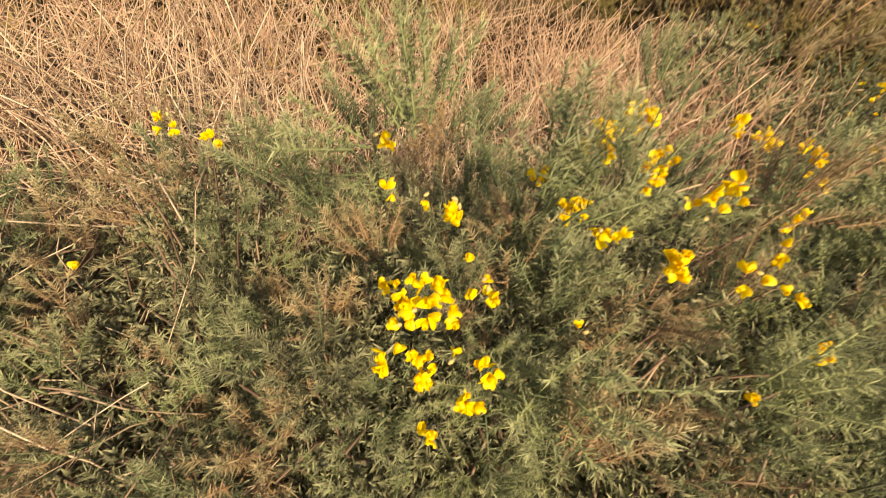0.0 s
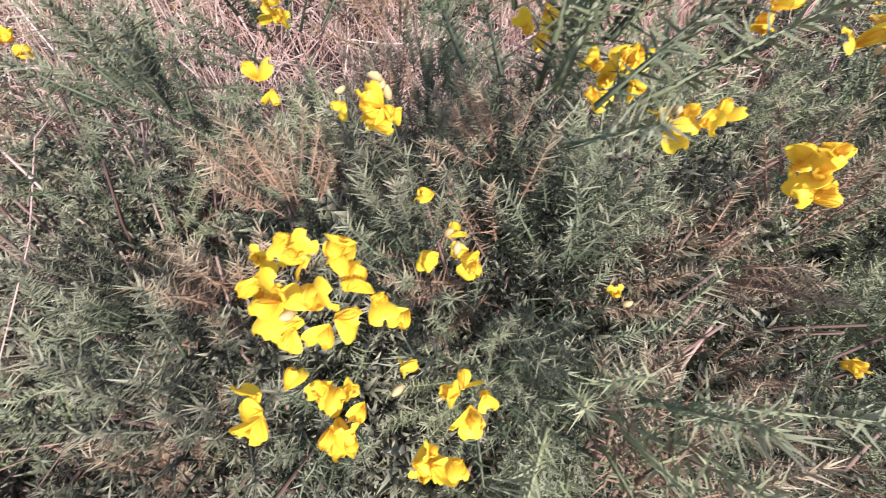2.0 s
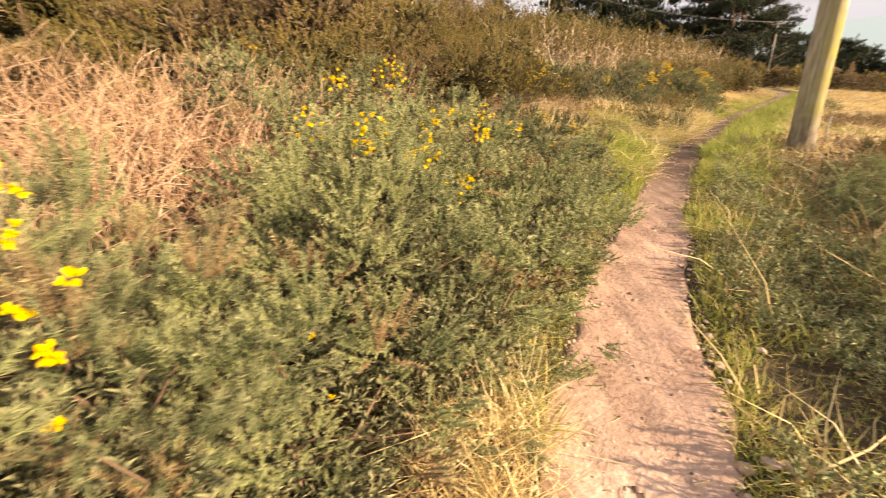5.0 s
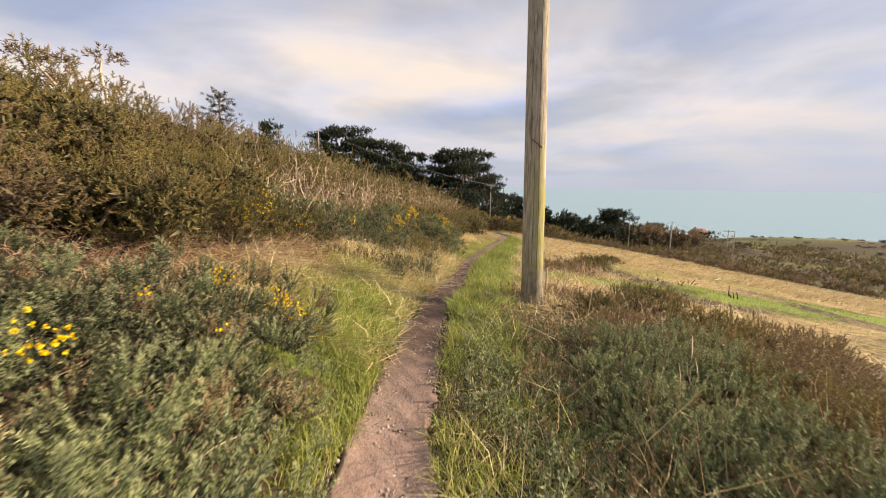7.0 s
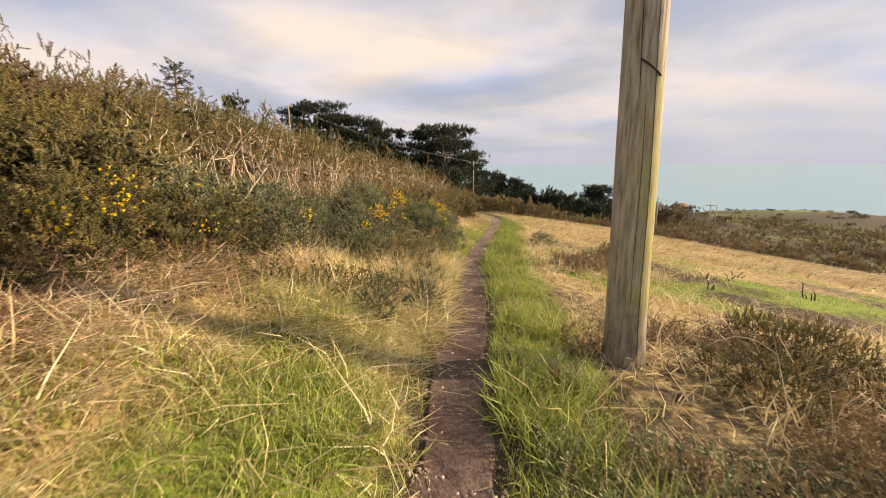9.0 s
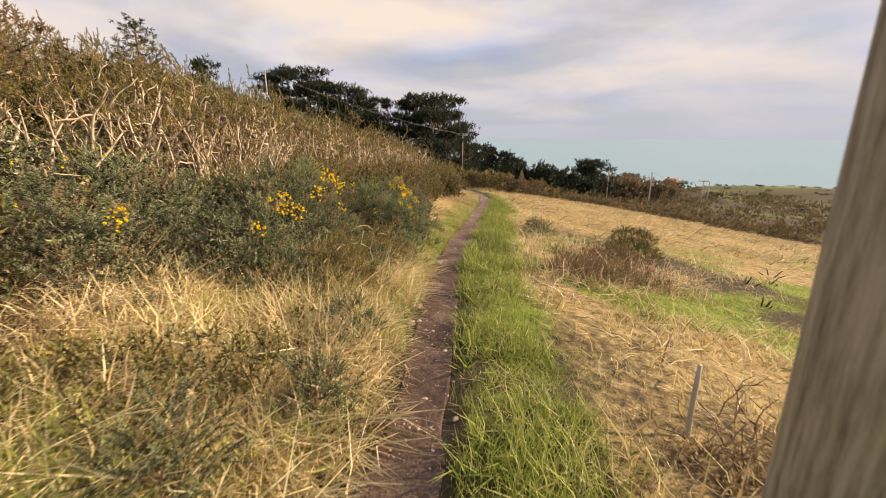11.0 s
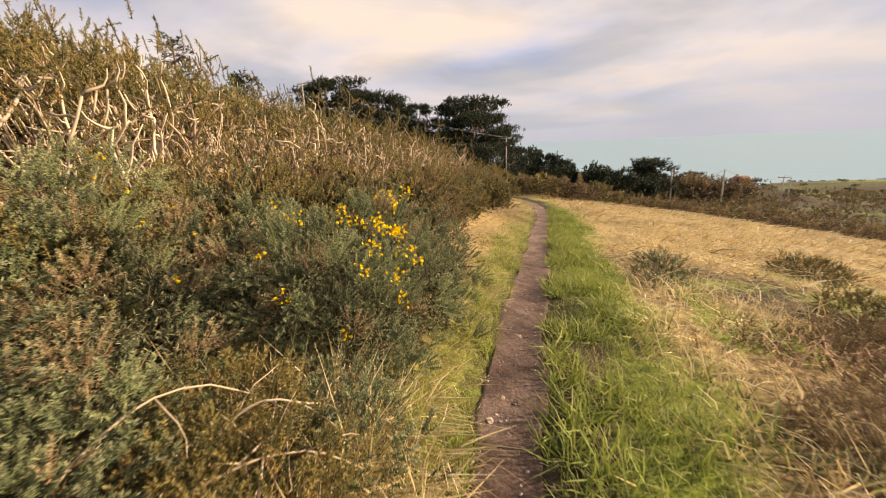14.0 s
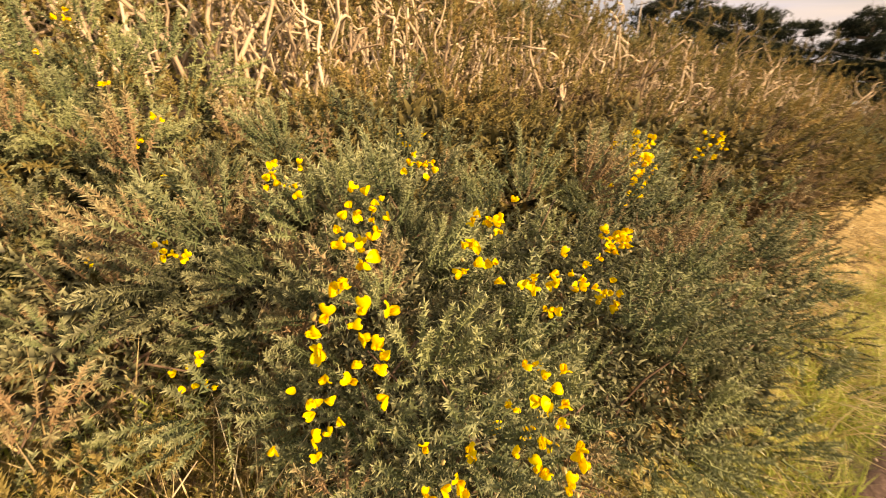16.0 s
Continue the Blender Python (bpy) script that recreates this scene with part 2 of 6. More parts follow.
def pole_wood():
    """Weathered pole: grey-brown grain, dark checks, green algae on the weather side and a pale bare patch."""
    m, nodes, links, bsdf = material("pole_wood", 0.8)
    co = nodes.new("ShaderNodeTexCoord")
    mp = nodes.new("ShaderNodeMapping")
    mp.inputs["Scale"].default_value = (1, 1, 0.09)
    links.new(co.outputs["Object"], mp.inputs[0])
    grain = nodes.new("ShaderNodeTexNoise")
    grain.inputs["Scale"].default_value, grain.inputs["Detail"].default_value, grain.inputs["Roughness"].default_value = 46, 8, 0.68
    links.new(mp.outputs[0], grain.inputs["Vector"])
    base = ramp(nodes, [(0.30, (0.12, 0.098, 0.072)), (0.43, (0.29, 0.25, 0.19)), (0.56, (0.42, 0.375, 0.295)), (0.72, (0.56, 0.51, 0.42))])
    links.new(grain.outputs["Fac"], base.inputs[0])
    blot = nodes.new("ShaderNodeTexNoise")
    blot.inputs["Scale"].default_value, blot.inputs["Detail"].default_value, blot.inputs["Roughness"].default_value = 4.0, 7, 0.62
    links.new(co.outputs["Object"], blot.inputs["Vector"])
    sep = nodes.new("ShaderNodeSeparateXYZ")
    links.new(co.outputs["Object"], sep.inputs[0])

    def band(socket, a, b, c, d):
        rise = nodes.new("ShaderNodeMapRange")
        rise.inputs[1].default_value, rise.inputs[2].default_value = a, b
        fall = nodes.new("ShaderNodeMapRange")
        fall.inputs[1].default_value, fall.inputs[2].default_value, fall.inputs[3].default_value, fall.inputs[4].default_value = c, d, 1, 0
        mul = nodes.new("ShaderNodeMath")
        mul.operation = "MULTIPLY"
        for n in (rise, fall):
            links.new(socket, n.inputs[0])
        links.new(rise.outputs[0], mul.inputs[0])
        links.new(fall.outputs[0], mul.inputs[1])
        return mul.outputs[0]

    def times(p, q):
        mul = nodes.new("ShaderNodeMath")
        mul.operation = "MULTIPLY"
        links.new(p, mul.inputs[0])
        links.new(q, mul.inputs[1])
        return mul.outputs[0]

    def over(colour, below, share):
        mix = nodes.new("ShaderNodeMix")
        mix.data_type = "RGBA"
        mix.inputs[7].default_value = (*colour, 1)
        links.new(share, mix.inputs[0])
        links.new(below, mix.inputs[6])
        return mix.outputs[2]

    south = band(sep.outputs[1], 0.14, -0.06, 5, 6)
    patchy = ramp(nodes, [(0.36, (0.22, 0.22, 0.22)), (0.5, (0.55, 0.55, 0.55)), (0.62, (0.95, 0.95, 0.95))])
    links.new(blot.outputs["Fac"], patchy.inputs[0])
    green = times(times(band(sep.outputs[2], 0.2, 0.6, 1.7, 2.3), patchy.outputs[0]), south)
    col = over((0.36, 0.34, 0.08), base.outputs[0], green)
    bare = times(band(sep.outputs[2], 1.62, 1.70, 2.3, 3.2), band(sep.outputs[1], -0.075, -0.09, 5, 6))
    col = over((0.60, 0.52, 0.44), col, bare)
    wet = times(band(sep.outputs[2], -1, -0.9, 0.12, 0.62), patchy.outputs[0])
    col = over((0.035, 0.028, 0.022), col, wet)
    links.new(col, bsdf.inputs["Base Color"])
    bp = nodes.new("ShaderNodeBump")
    bp.inputs["Strength"].default_value, bp.inputs["Distance"].default_value = 0.6, 0.012
    links.new(grain.outputs["Fac"], bp.inputs["Height"])
    links.new(bp.outputs[0], bsdf.inputs["Normal"])
    return m


POLE_WOOD = pole_wood()


def ground_cover():
    """Turf, moss, straw litter and bare soil; which one lies where is worked out per point of the sheet."""
    m, nodes, links, bsdf = material("ground_cover", 0.95)
    co = nodes.new("ShaderNodeTexCoord")
    noises = []
    for scale, detail in ((1.1, 5), (9, 6), (70, 4)):
        n = nodes.new("ShaderNodeTexNoise")
        n.inputs["Scale"].default_value, n.inputs["Detail"].default_value, n.inputs["Roughness"].default_value = scale, detail, 0.65
        links.new(co.outputs["Object"], n.inputs["Vector"])
        noises.append(n)
    soil = ramp(nodes, [(0.3, (0.024, 0.018, 0.011)), (0.7, (0.085, 0.063, 0.036))])
    straw = ramp(nodes, [(0.34, (0.07, 0.048, 0.020)), (0.5, (0.33, 0.24, 0.10)), (0.7, (0.74, 0.58, 0.29))])
    green = ramp(nodes, [(0.3, (0.035, 0.045, 0.015)), (0.5, (0.17, 0.23, 0.03)), (0.72, (0.36, 0.42, 0.07))])
    for r in (soil, straw, green):
        mixed = nodes.new("ShaderNodeMix")
        mixed.inputs[0].default_value = 0.5
        links.new(noises[1].outputs["Fac"], mixed.inputs[2])
        links.new(noises[2].outputs["Fac"], mixed.inputs[3])
        links.new(mixed.outputs[0], r.inputs[0])
    last = soil.outputs[0]
    for name, r in (("straw", straw), ("green", green)):
        a = nodes.new("ShaderNodeAttribute")
        a.attribute_name = name
        jag = nodes.new("ShaderNodeMath")
        jag.operation = "ADD"
        links.new(a.outputs["Fac"], jag.inputs[0])
        links.new(noises[1].outputs["Fac"], jag.inputs[1])
        edge = ramp(nodes, [(0.62, (0, 0, 0)), (0.95, (1, 1, 1))])
        half = nodes.new("ShaderNodeMath")
        half.operation = "MULTIPLY"
        half.inputs[1].default_value = 0.7
        links.new(jag.outputs[0], half.inputs[0])
        links.new(half.outputs[0], edge.inputs[0])
        mix = nodes.new("ShaderNodeMix")
        mix.data_type = "RGBA"
        links.new(edge.outputs[0], mix.inputs[0])
        links.new(last, mix.inputs[6])
        links.new(r.outputs[0], mix.inputs[7])
        last = mix.outputs[2]
    links.new(last, bsdf.inputs["Base Color"])
    bp = nodes.new("ShaderNodeBump")
    bp.inputs["Strength"].default_value, bp.inputs["Distance"].default_value = 0.8, 0.05
    links.new(noises[1].outputs["Fac"], bp.inputs["Height"])
    links.new(bp.outputs[0], bsdf.inputs["Normal"])
    return m


GROUND = ground_cover()
SEA, sn, sl, sb = material("sea", 0.28)
sb.inputs["Base Color"].default_value = (0.23, 0.39, 0.45, 1)
sw = sn.new("ShaderNodeTexNoise")
sw.inputs["Scale"].default_value, sw.inputs["Detail"].default_value = 0.12, 6
sc = sn.new("ShaderNodeTexCoord")
sl.new(sc.outputs["Object"], sw.inputs["Vector"])
sbp = sn.new("ShaderNodeBump")
sbp.inputs["Strength"].default_value, sbp.inputs["Distance"].default_value = 0.5, 1.0
sl.new(sw.outputs["Fac"], sbp.inputs["Height"])
sl.new(sbp.outputs[0], sb.inputs["Normal"])

# ---- the lie of the land ----
rng = np.random.default_rng(7)
_X = np.linspace(-14, 70, 841)


def smooth(xs, ys, width=15):
    v = np.interp(_X, xs, ys)
    k = np.ones(width) / width
    return np.convolve(np.pad(v, width // 2, mode="edge"), k, "valid")


_C = smooth([-14, -3, 0, 1.6, 2.5, 4.6, 7.5, 8.8, 10.2, 12.7, 14.3, 17.5, 20, 24, 28, 31, 36, 45, 70], [-4, -1.3, -0.5, -0.11, 0.23, 0.67, 1.06, 1.00, 1.14, 1.31, 1.29, 1.18, 1.11, 0.95, 1.1, 1.7, 3.9, 9, 22])
_P = smooth([-14, 0.7, 3, 5, 7.5, 8.9, 10.2, 11.4, 12.4, 23.8, 28.8, 45, 70], [0.35, 0.25, 0.2, 0.14, 0.0, -0.1, -0.24, -0.37, -0.46, -1.39, -1.75, -2.75, -4.25])


def path_y(x):
    return np.interp(x, _X, _C)


def path_half(x):
    """Half the width of the bare path."""
    return np.interp(x, [-9, 1, 2.8, 4.4, 5.5, 10, 12, 13.5, 34], [0.30, 0.31, 0.36, 0.27, 0.215, 0.205, 0.22, 0.25, 0.24])


def profile(x):
    x = np.asarray(x, float)
    far = np.interp(x, [70, 120, 220, 330, 480], [-4.25, -7.5, -14, -26, -45])
    return np.where(x < 70, np.interp(x, _X, _P), far)


def waves(x, y, s):
    return (np.sin(1.7 * s * x + 0.6 * s * y + 1.0) + np.sin(-0.9 * s * x + 1.9 * s * y + 2.3) + np.sin(3.1 * s * x - 2.3 * s * y + 0.4) * 0.6 + np.sin(4.3 * s * x + 3.7 * s * y) * 0.4) / 3


def land(x, y):
    x, y = np.asarray(x, float), np.asarray(y, float)
    d = y - path_y(x)
    left, right = np.maximum(d - 0.28, 0), np.maximum(-d - 0.28, 0)
    rise = 60 * (1 - np.exp(-0.278 * left / 60)) * np.interp(x, [250, 420], [1, 0])
    drop = np.interp(right, [0, 2, 8, 20, 32, 100, 200, 400], [0, 0.16, 0.88, 2.9, 4.7, 8.1, 30, 45])
    bumps = waves(x, y, 1.0) * 0.05 + waves(y, x, 3.1) * 0.025
    near = np.clip((np.abs(d) - 0.22) / 0.5, 0, 1)
    z = profile(x) + rise - drop + bumps * near
    z = z - 0.05 * np.exp(-(d / (path_half(x) + 0.02)) ** 4)
    head = -30 + 9.5 * np.exp(-((x - 205) / 62) ** 2 - ((y + 138) / 60) ** 2) + 0.5 * waves(x * 0.05, y * 0.05, 1.0)
    shoulder = -34 + 22.6 * np.exp(-((x - 118) / 52) ** 2 - ((y + 46) / 40) ** 2)
    return np.maximum(np.maximum(z, head), shoulder)


def cover(x, y):
    """How far straw and green turf cover the soil at a place."""
    x, y = np.asarray(x, float), np.asarray(y, float)
    d = y - path_y(x)
    n = waves(x, y, 0.55)
    verge = np.exp(-((d + np.interp(x, [9, 12], [0.62, 0.9]) + 0.22 * waves(x, 0 * x, 1.1)) / (0.36 + 0.12 * waves(x, 0 * x + 2, 0.7) + np.interp(x, [9, 12], [0, 0.2]))) ** 2) * np.clip((x - 4.5) / 3, 0.15, 1) * (0.75 + 0.35 * waves(x, y, 1.4))
    left_lawn = np.exp(-((x - 6.0) / 1.7) ** 2) * np.exp(-((d - 0.8) / 0.6) ** 2) * 1.1
    moss = np.clip(waves(x + 3, y, 0.8) * 1.6 + 0.45, 0, 1) * (d < -1.6) * np.exp(-((x - 13.5) / 5.5) ** 2) * (d > -14)
    strip = (x > 12.3) * np.exp(-((d - 0.45) / 0.4) ** 2) * (d > 0) * (0.6 + 0.3 * n)
    green = np.clip(np.maximum(np.maximum(np.maximum(verge, strip), left_lawn), moss), 0, 1)
    field = (d < -0.9) * np.clip(0.45 + 0.5 * n + 0.45 * np.exp(-((x - 10.3) / 1.6) ** 2) + np.clip((x - 15) / 6, 0, 0.7), 0, 1)
    bank = (d > 0.3) * (d < 1.9) * np.clip((x - 4) / 2, 0, 1) * (0.75 + 0.3 * n)
    straw = np.clip(np.maximum(field, bank), 0, 1) * np.where(x > 44, 0.2, 1)
    meadow = ((x > 120) & (d < -50)) * np.clip(waves(x * 0.07, y * 0.07, 1.0) * 2, 0, 1)
    rough = (x > 44) * (d < 0) * np.clip(0.45 + 0.9 * waves(x * 0.12, y * 0.12, 1.0), 0, 1)
    return np.maximum(straw, meadow * 0.6), np.maximum(green, np.maximum(meadow * 0.85, rough * 0.6))


def axis(*runs):
    out = []
    for a, b, n in runs:
        out.extend(np.linspace(a, b, n, endpoint=False))
    return np.array(out + [runs[-1][1]])


# ---- mesh helpers ----
def mesh_of(name, verts, tris, mat, values=None, flat=True):
    me = bpy.data.meshes.new(name)
    n, f = len(verts), len(tris)
    me.vertices.add(n)
    me.vertices.foreach_set("co", np.ascontiguousarray(verts, np.float32).ravel())
    me.loops.add(3 * f)
    me.loops.foreach_set("vertex_index", np.ascontiguousarray(tris, np.int32).ravel())
    me.polygons.add(f)
    me.polygons.foreach_set("loop_start", np.arange(0, 3 * f, 3, dtype=np.int32))
    if not flat:
        me.polygons.foreach_set("use_smooth", np.ones(f, bool))
    for key, v in (values or {}).items():
        me.attributes.new(key, "FLOAT", "POINT").data.foreach_set("value", np.ascontiguousarray(v, np.float32))
    me.materials.append(mat)
    me.update(calc_edges=True)
    return me


def part(name, me, parent=None, label=""):
    ob = new(name, me)
    if parent:
        ob.parent = parent
    if label:
        ob["label"] = label
    return ob


def thing(name, place, label, category, group="", kind=""):
    ob = new(name)
    ob.empty_display_size = 0.1
    ob.location = place
    return tagged(ob, label, category, group, kind)


class Bag:
    """Gathers pieces of geometry for one mesh."""

    def __init__(self):
        self.v, self.f, self.tint, self.tip, self.n = [], [], [], [], 0

    def add(self, v, f, tint, tip):
        self.v.append(v)
        self.f.append(f + self.n)
        self.tint.append(np.broadcast_to(tint, len(v)))
        self.tip.append(np.broadcast_to(tip, len(v)))
        self.n += len(v)

    def scatter(self, template, place, frames, tints):
        """Copies of a template, each with its own 3 x 3 frame, place and tint."""
        v, f, tip = template
        k = len(place)
        if not k:
            return
        w = np.einsum("kij,nj->kni", frames, v) + np.asarray(place)[:, None]
        g = f[None] + (np.arange(k) * len(v))[:, None, None]
        self.add(w.reshape(-1, 3), g.reshape(-1, 3), np.repeat(tints, len(v)), np.tile(tip, k))

    def tube(self, pts, radii, sides=3, tint=0.5):
        pts, radii = np.asarray(pts, float), np.asarray(radii, float)
        way = np.gradient(pts, axis=0)
        way /= np.linalg.norm(way, axis=1)[:, None] + 1e-9
        ref = np.array((0.31, 0.95, 0.07))
        a = np.cross(way, ref)
        a /= np.linalg.norm(a, axis=1)[:, None] + 1e-9
        b = np.cross(way, a)
        ang = np.arange(sides) * 2 * np.pi / sides
        ring = pts[:, None] + radii[:, None, None] * (np.cos(ang)[None, :, None] * a[:, None] + np.sin(ang)[None, :, None] * b[:, None])
        n = len(pts)
        i, j = np.meshgrid(np.arange(n - 1), np.arange(sides), indexing="ij")
        p, q = i * sides + j, i * sides + (j + 1) % sides
        f = np.concatenate([np.stack([p, q, q + sides], -1).reshape(-1, 3), np.stack([p, q + sides, p + sides], -1).reshape(-1, 3)])
        caps = [(0, k + 1, k) for k in range(1, sides - 1)] + [((n - 1) * sides, (n - 1) * sides + k, (n - 1) * sides + k + 1) for k in range(1, sides - 1)]
        f = np.concatenate([f, np.array(caps)])
        self.add(ring.reshape(-1, 3), f, tint, np.repeat(np.linspace(0, 1, n), sides))

    def mesh(self, name, mat, flat=True):
        return mesh_of(name, np.concatenate(self.v), np.concatenate(self.f), mat, {"tint": np.concatenate(self.tint), "tip": np.concatenate(self.tip)}, flat)


def unit(v):
    return v / (np.linalg.norm(v, axis=-1, keepdims=True) + 1e-9)


def frames_along(way, size):
    """Frames whose z runs along way, spun at random and scaled."""
    way = unit(np.asarray(way, float))
    a = unit(np.cross(way, unit(rng.normal(size=way.shape))))
    b = np.cross(way, a)
    return np.stack([a, b, way], -1) * np.asarray(size)[:, None, None]


def sliver(base, tip, width, side):
    s = unit(np.asarray(side, float)) * width / 2
    return np.array([base - s, base + s, tip])


def shoot(length, spines, size, width, side_spines, stem):
    """A gorse shoot: a green stem set all round with stiff spines that point out and up."""
    v, f, tip = [], [], []
    if stem:
        for k in range(3):
            a = k * 2.094
            v.append((stem * math.cos(a), stem * math.sin(a), 0))
            tip.append(0)
        v.append((0, 0, length))
        tip.append(0.6)
        f += [(0, 1, 3), (1, 2, 3), (2, 0, 3)]
    for k in range(spines):
        t = (k + rng.random()) / spines
        a = k * 2.4 + rng.normal() * 0.3
        rise = 0.35 + 0.9 * t + rng.normal() * 0.2
        way = unit(np.array((math.cos(a), math.sin(a), rise)))
        base = np.array((0, 0, t * length))
        long = size * (0.75 + 0.5 * rng.random()) * (1.1 - 0.45 * t)
        end = base + way * long
        side = np.cross(way, rng.normal(size=3))
        n = len(v)
        v += list(sliver(base, end, width, side))
        tip += [0, 0, 1]
        f.append((n, n + 1, n + 2))
        for _ in range(side_spines):
            mid = base + way * long * (0.3 + 0.4 * rng.random())
            w2 = unit(way + rng.normal(size=3) * 0.8)
            n = len(v)
            v += list(sliver(mid, mid + w2 * long * 0.5, width * 0.8, np.cross(w2, rng.normal(size=3))))
            tip += [0.1, 0.1, 0.9]
            f.append((n, n + 1, n + 2))
    return np.array(v, float), np.array(f, np.int32), np.array(tip, float)


SHOOT_NEAR = [shoot(0.046, 16, 0.0140, 0.0035, 0, 0.0016) for _ in range(5)]
SHOOT_MID = [shoot(0.060, 12, 0.021, 0.0072, 0, 0.003) for _ in range(4)]
SHOOT_SLOPE = [shoot(0.09, 10, 0.05, 0.015, 0, 0) for _ in range(4)]
SHOOT_FAR = [shoot(0.12, 9, 0.085, 0.024, 0, 0) for _ in range(4)]
SHOOT_HILL = [shoot(0.22, 7, 0.20, 0.06, 0, 0) for _ in range(4)]


def plume(length, spines, size, width, stem):
    """A gorse plume: a stiff upright stem bristling with spines, palest towards its end."""
    v, f, tip = [], [], []
    for k in range(3):
        a = k * 2.094
        v.append((stem * math.cos(a), stem * math.sin(a), 0))
        tip.append(0)
    v.append((rng.normal() * 0.1 * length, rng.normal() * 0.1 * length, length))
    crook = np.array(v[3])
    tip.append(0.6)
    f += [(0, 1, 3), (1, 2, 3), (2, 0, 3)]
    for k in range(spines):
        t = ((k + rng.random()) / spines) ** 0.7
        a = k * 2.4 + rng.normal() * 0.4
        way = unit(np.array((math.cos(a), math.sin(a), 0.2 + 0.85 * t * t + rng.normal() * 0.3)))
        base = crook * t
        long = size * (0.65 + 0.6 * rng.random()) * (1.1 - 0.15 * t)
        n = len(v)
        v += list(sliver(base, base + way * long, width * (1.1 - 0.2 * t), np.cross(way, rng.normal(size=3))))
        # pale ends: the spines' own tip colour plus sunlight put into it
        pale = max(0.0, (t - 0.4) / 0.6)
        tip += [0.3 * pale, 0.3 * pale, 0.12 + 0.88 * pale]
        f.append((n, n + 1, n + 2))
    return np.array(v, float), np.array(f, np.int32), np.array(tip, float)


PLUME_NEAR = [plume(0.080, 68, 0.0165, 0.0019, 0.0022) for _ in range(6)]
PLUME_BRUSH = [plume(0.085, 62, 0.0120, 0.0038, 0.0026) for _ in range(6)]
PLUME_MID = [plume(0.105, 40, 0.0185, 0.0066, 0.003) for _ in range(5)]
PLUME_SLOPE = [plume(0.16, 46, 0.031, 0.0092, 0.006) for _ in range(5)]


def blade(length, width, lean, bends=3):
    """A grass blade that arches over."""
    v, f, tip = [], [], []
    for k in range(bends):
        t = k / bends
        w = width * (1 - 0.75 * t) / 2
        x, z = lean * length * t * t, length * (t - 0.35 * lean * t * t)
        v += [(x, -w, z), (x, w, z)]
        tip += [t, t]
    v.append((lean * length, 0, length * (1 - 0.35 * lean)))
    tip.append(1)
    for k in range(bends - 1):
        a = 2 * k
        f += [(a, a + 1, a + 3), (a, a + 3, a + 2)]
    a = 2 * (bends - 1)
    f.append((a, a + 1, a + 2))
    return np.array(v, float), np.array(f, np.int32), np.array(tip, float)


BLADES = [blade(1.0, 0.030, l, 2) for l in (0.15, 0.4, 0.7, 1.0)]
LAID = [blade(1.0, 0.024, l, 2) for l in (0.9, 1.3, 1.7)]


def wander(start, way, length, steps, crook, pull=0.0):
    """A crooked line of points: a stem that bends as it grows."""
    p, w, pts = np.array(start, float), unit(np.array(way, float)), []
    for _ in range(steps + 1):
        pts.append(p.copy())
        w = unit(w + rng.normal(size=3) * crook + np.array((0, 0, pull)))
        p = p + w * length / steps
    return np.array(pts)

# ---- ground, sea, path ----
gx = axis((-5000, -200, 6), (-200, -20, 10), (-20, -3, 18), (-3, 22, 125), (22, 60, 50), (60, 160, 40), (160, 520, 24), (520, 5000, 8))
gy = axis((-5000, -420, 8), (-420, -80, 20), (-80, -20, 24), (-20, -5, 40), (-5, 5, 75), (5, 20, 40), (20, 100, 32), (100, 420, 14), (420, 5000, 6))
GX, GY = np.meshgrid(gx, gy, indexing="ij")
GZ = land(GX, GY)
nx, ny = GX.shape
ii, jj = np.meshgrid(np.arange(nx - 1), np.arange(ny - 1), indexing="ij")
a0 = ii * ny + jj
gt = np.concatenate([np.stack([a0, a0 + ny, a0 + ny + 1], -1).reshape(-1, 3), np.stack([a0, a0 + ny + 1, a0 + 1], -1).reshape(-1, 3)])
straw_at, green_at = cover(GX.ravel(), GY.ravel())
ground = part("ground", mesh_of("ground", np.stack([GX.ravel(), GY.ravel(), GZ.ravel()], -1), gt, GROUND, {"straw": straw_at, "green": green_at}, False))
tagged(ground, "grassy coastal hillside of turf, straw and bare soil", "ground", kind="structure")

sx = axis((-5000, 5000, 12))
SX, SY = np.meshgrid(sx, sx, indexing="ij")
ns = len(sx)
ii, jj = np.meshgrid(np.arange(ns - 1), np.arange(ns - 1), indexing="ij")
a0 = ii * ns + jj
st = np.concatenate([np.stack([a0, a0 + ns, a0 + ns + 1], -1).reshape(-1, 3), np.stack([a0, a0 + ns + 1, a0 + 1], -1).reshape(-1, 3)])
water = part("water", mesh_of("water", np.stack([SX.ravel(), SY.ravel(), np.full(ns * ns, -25.0)], -1), st, SEA))
tagged(water, "calm pale grey-green sea under a hazy sky", "sea", kind="structure")

px = np.arange(-9, 34, 0.06)
pw = np.linspace(-1, 1, 25)
half_width = path_half(px) + 0.012 * np.sin(px * 1.3) + 0.012 * np.sin(px * 3.37 + 1)
PXX, PWW = np.meshgrid(px, pw, indexing="ij")
ragged = 0.07 * waves(PXX, PWW, 2.3) + 0.018 * waves(PWW, PXX, 7.7)
PYY = path_y(PXX) + PWW * (half_width[:, None] + ragged * (np.abs(PWW) > 0.8))
PZZ = land(PXX, PYY) + 0.012 * (1 - np.abs(PWW) ** 3) - 0.055 * np.clip((np.abs(PWW) - 0.72) / 0.28, 0, 1) ** 2 + 0.010 * waves(PXX, PYY, 6.0) + 0.009 * waves(PYY, PXX, 13.0) + 0.01
np_, mp_ = PXX.shape
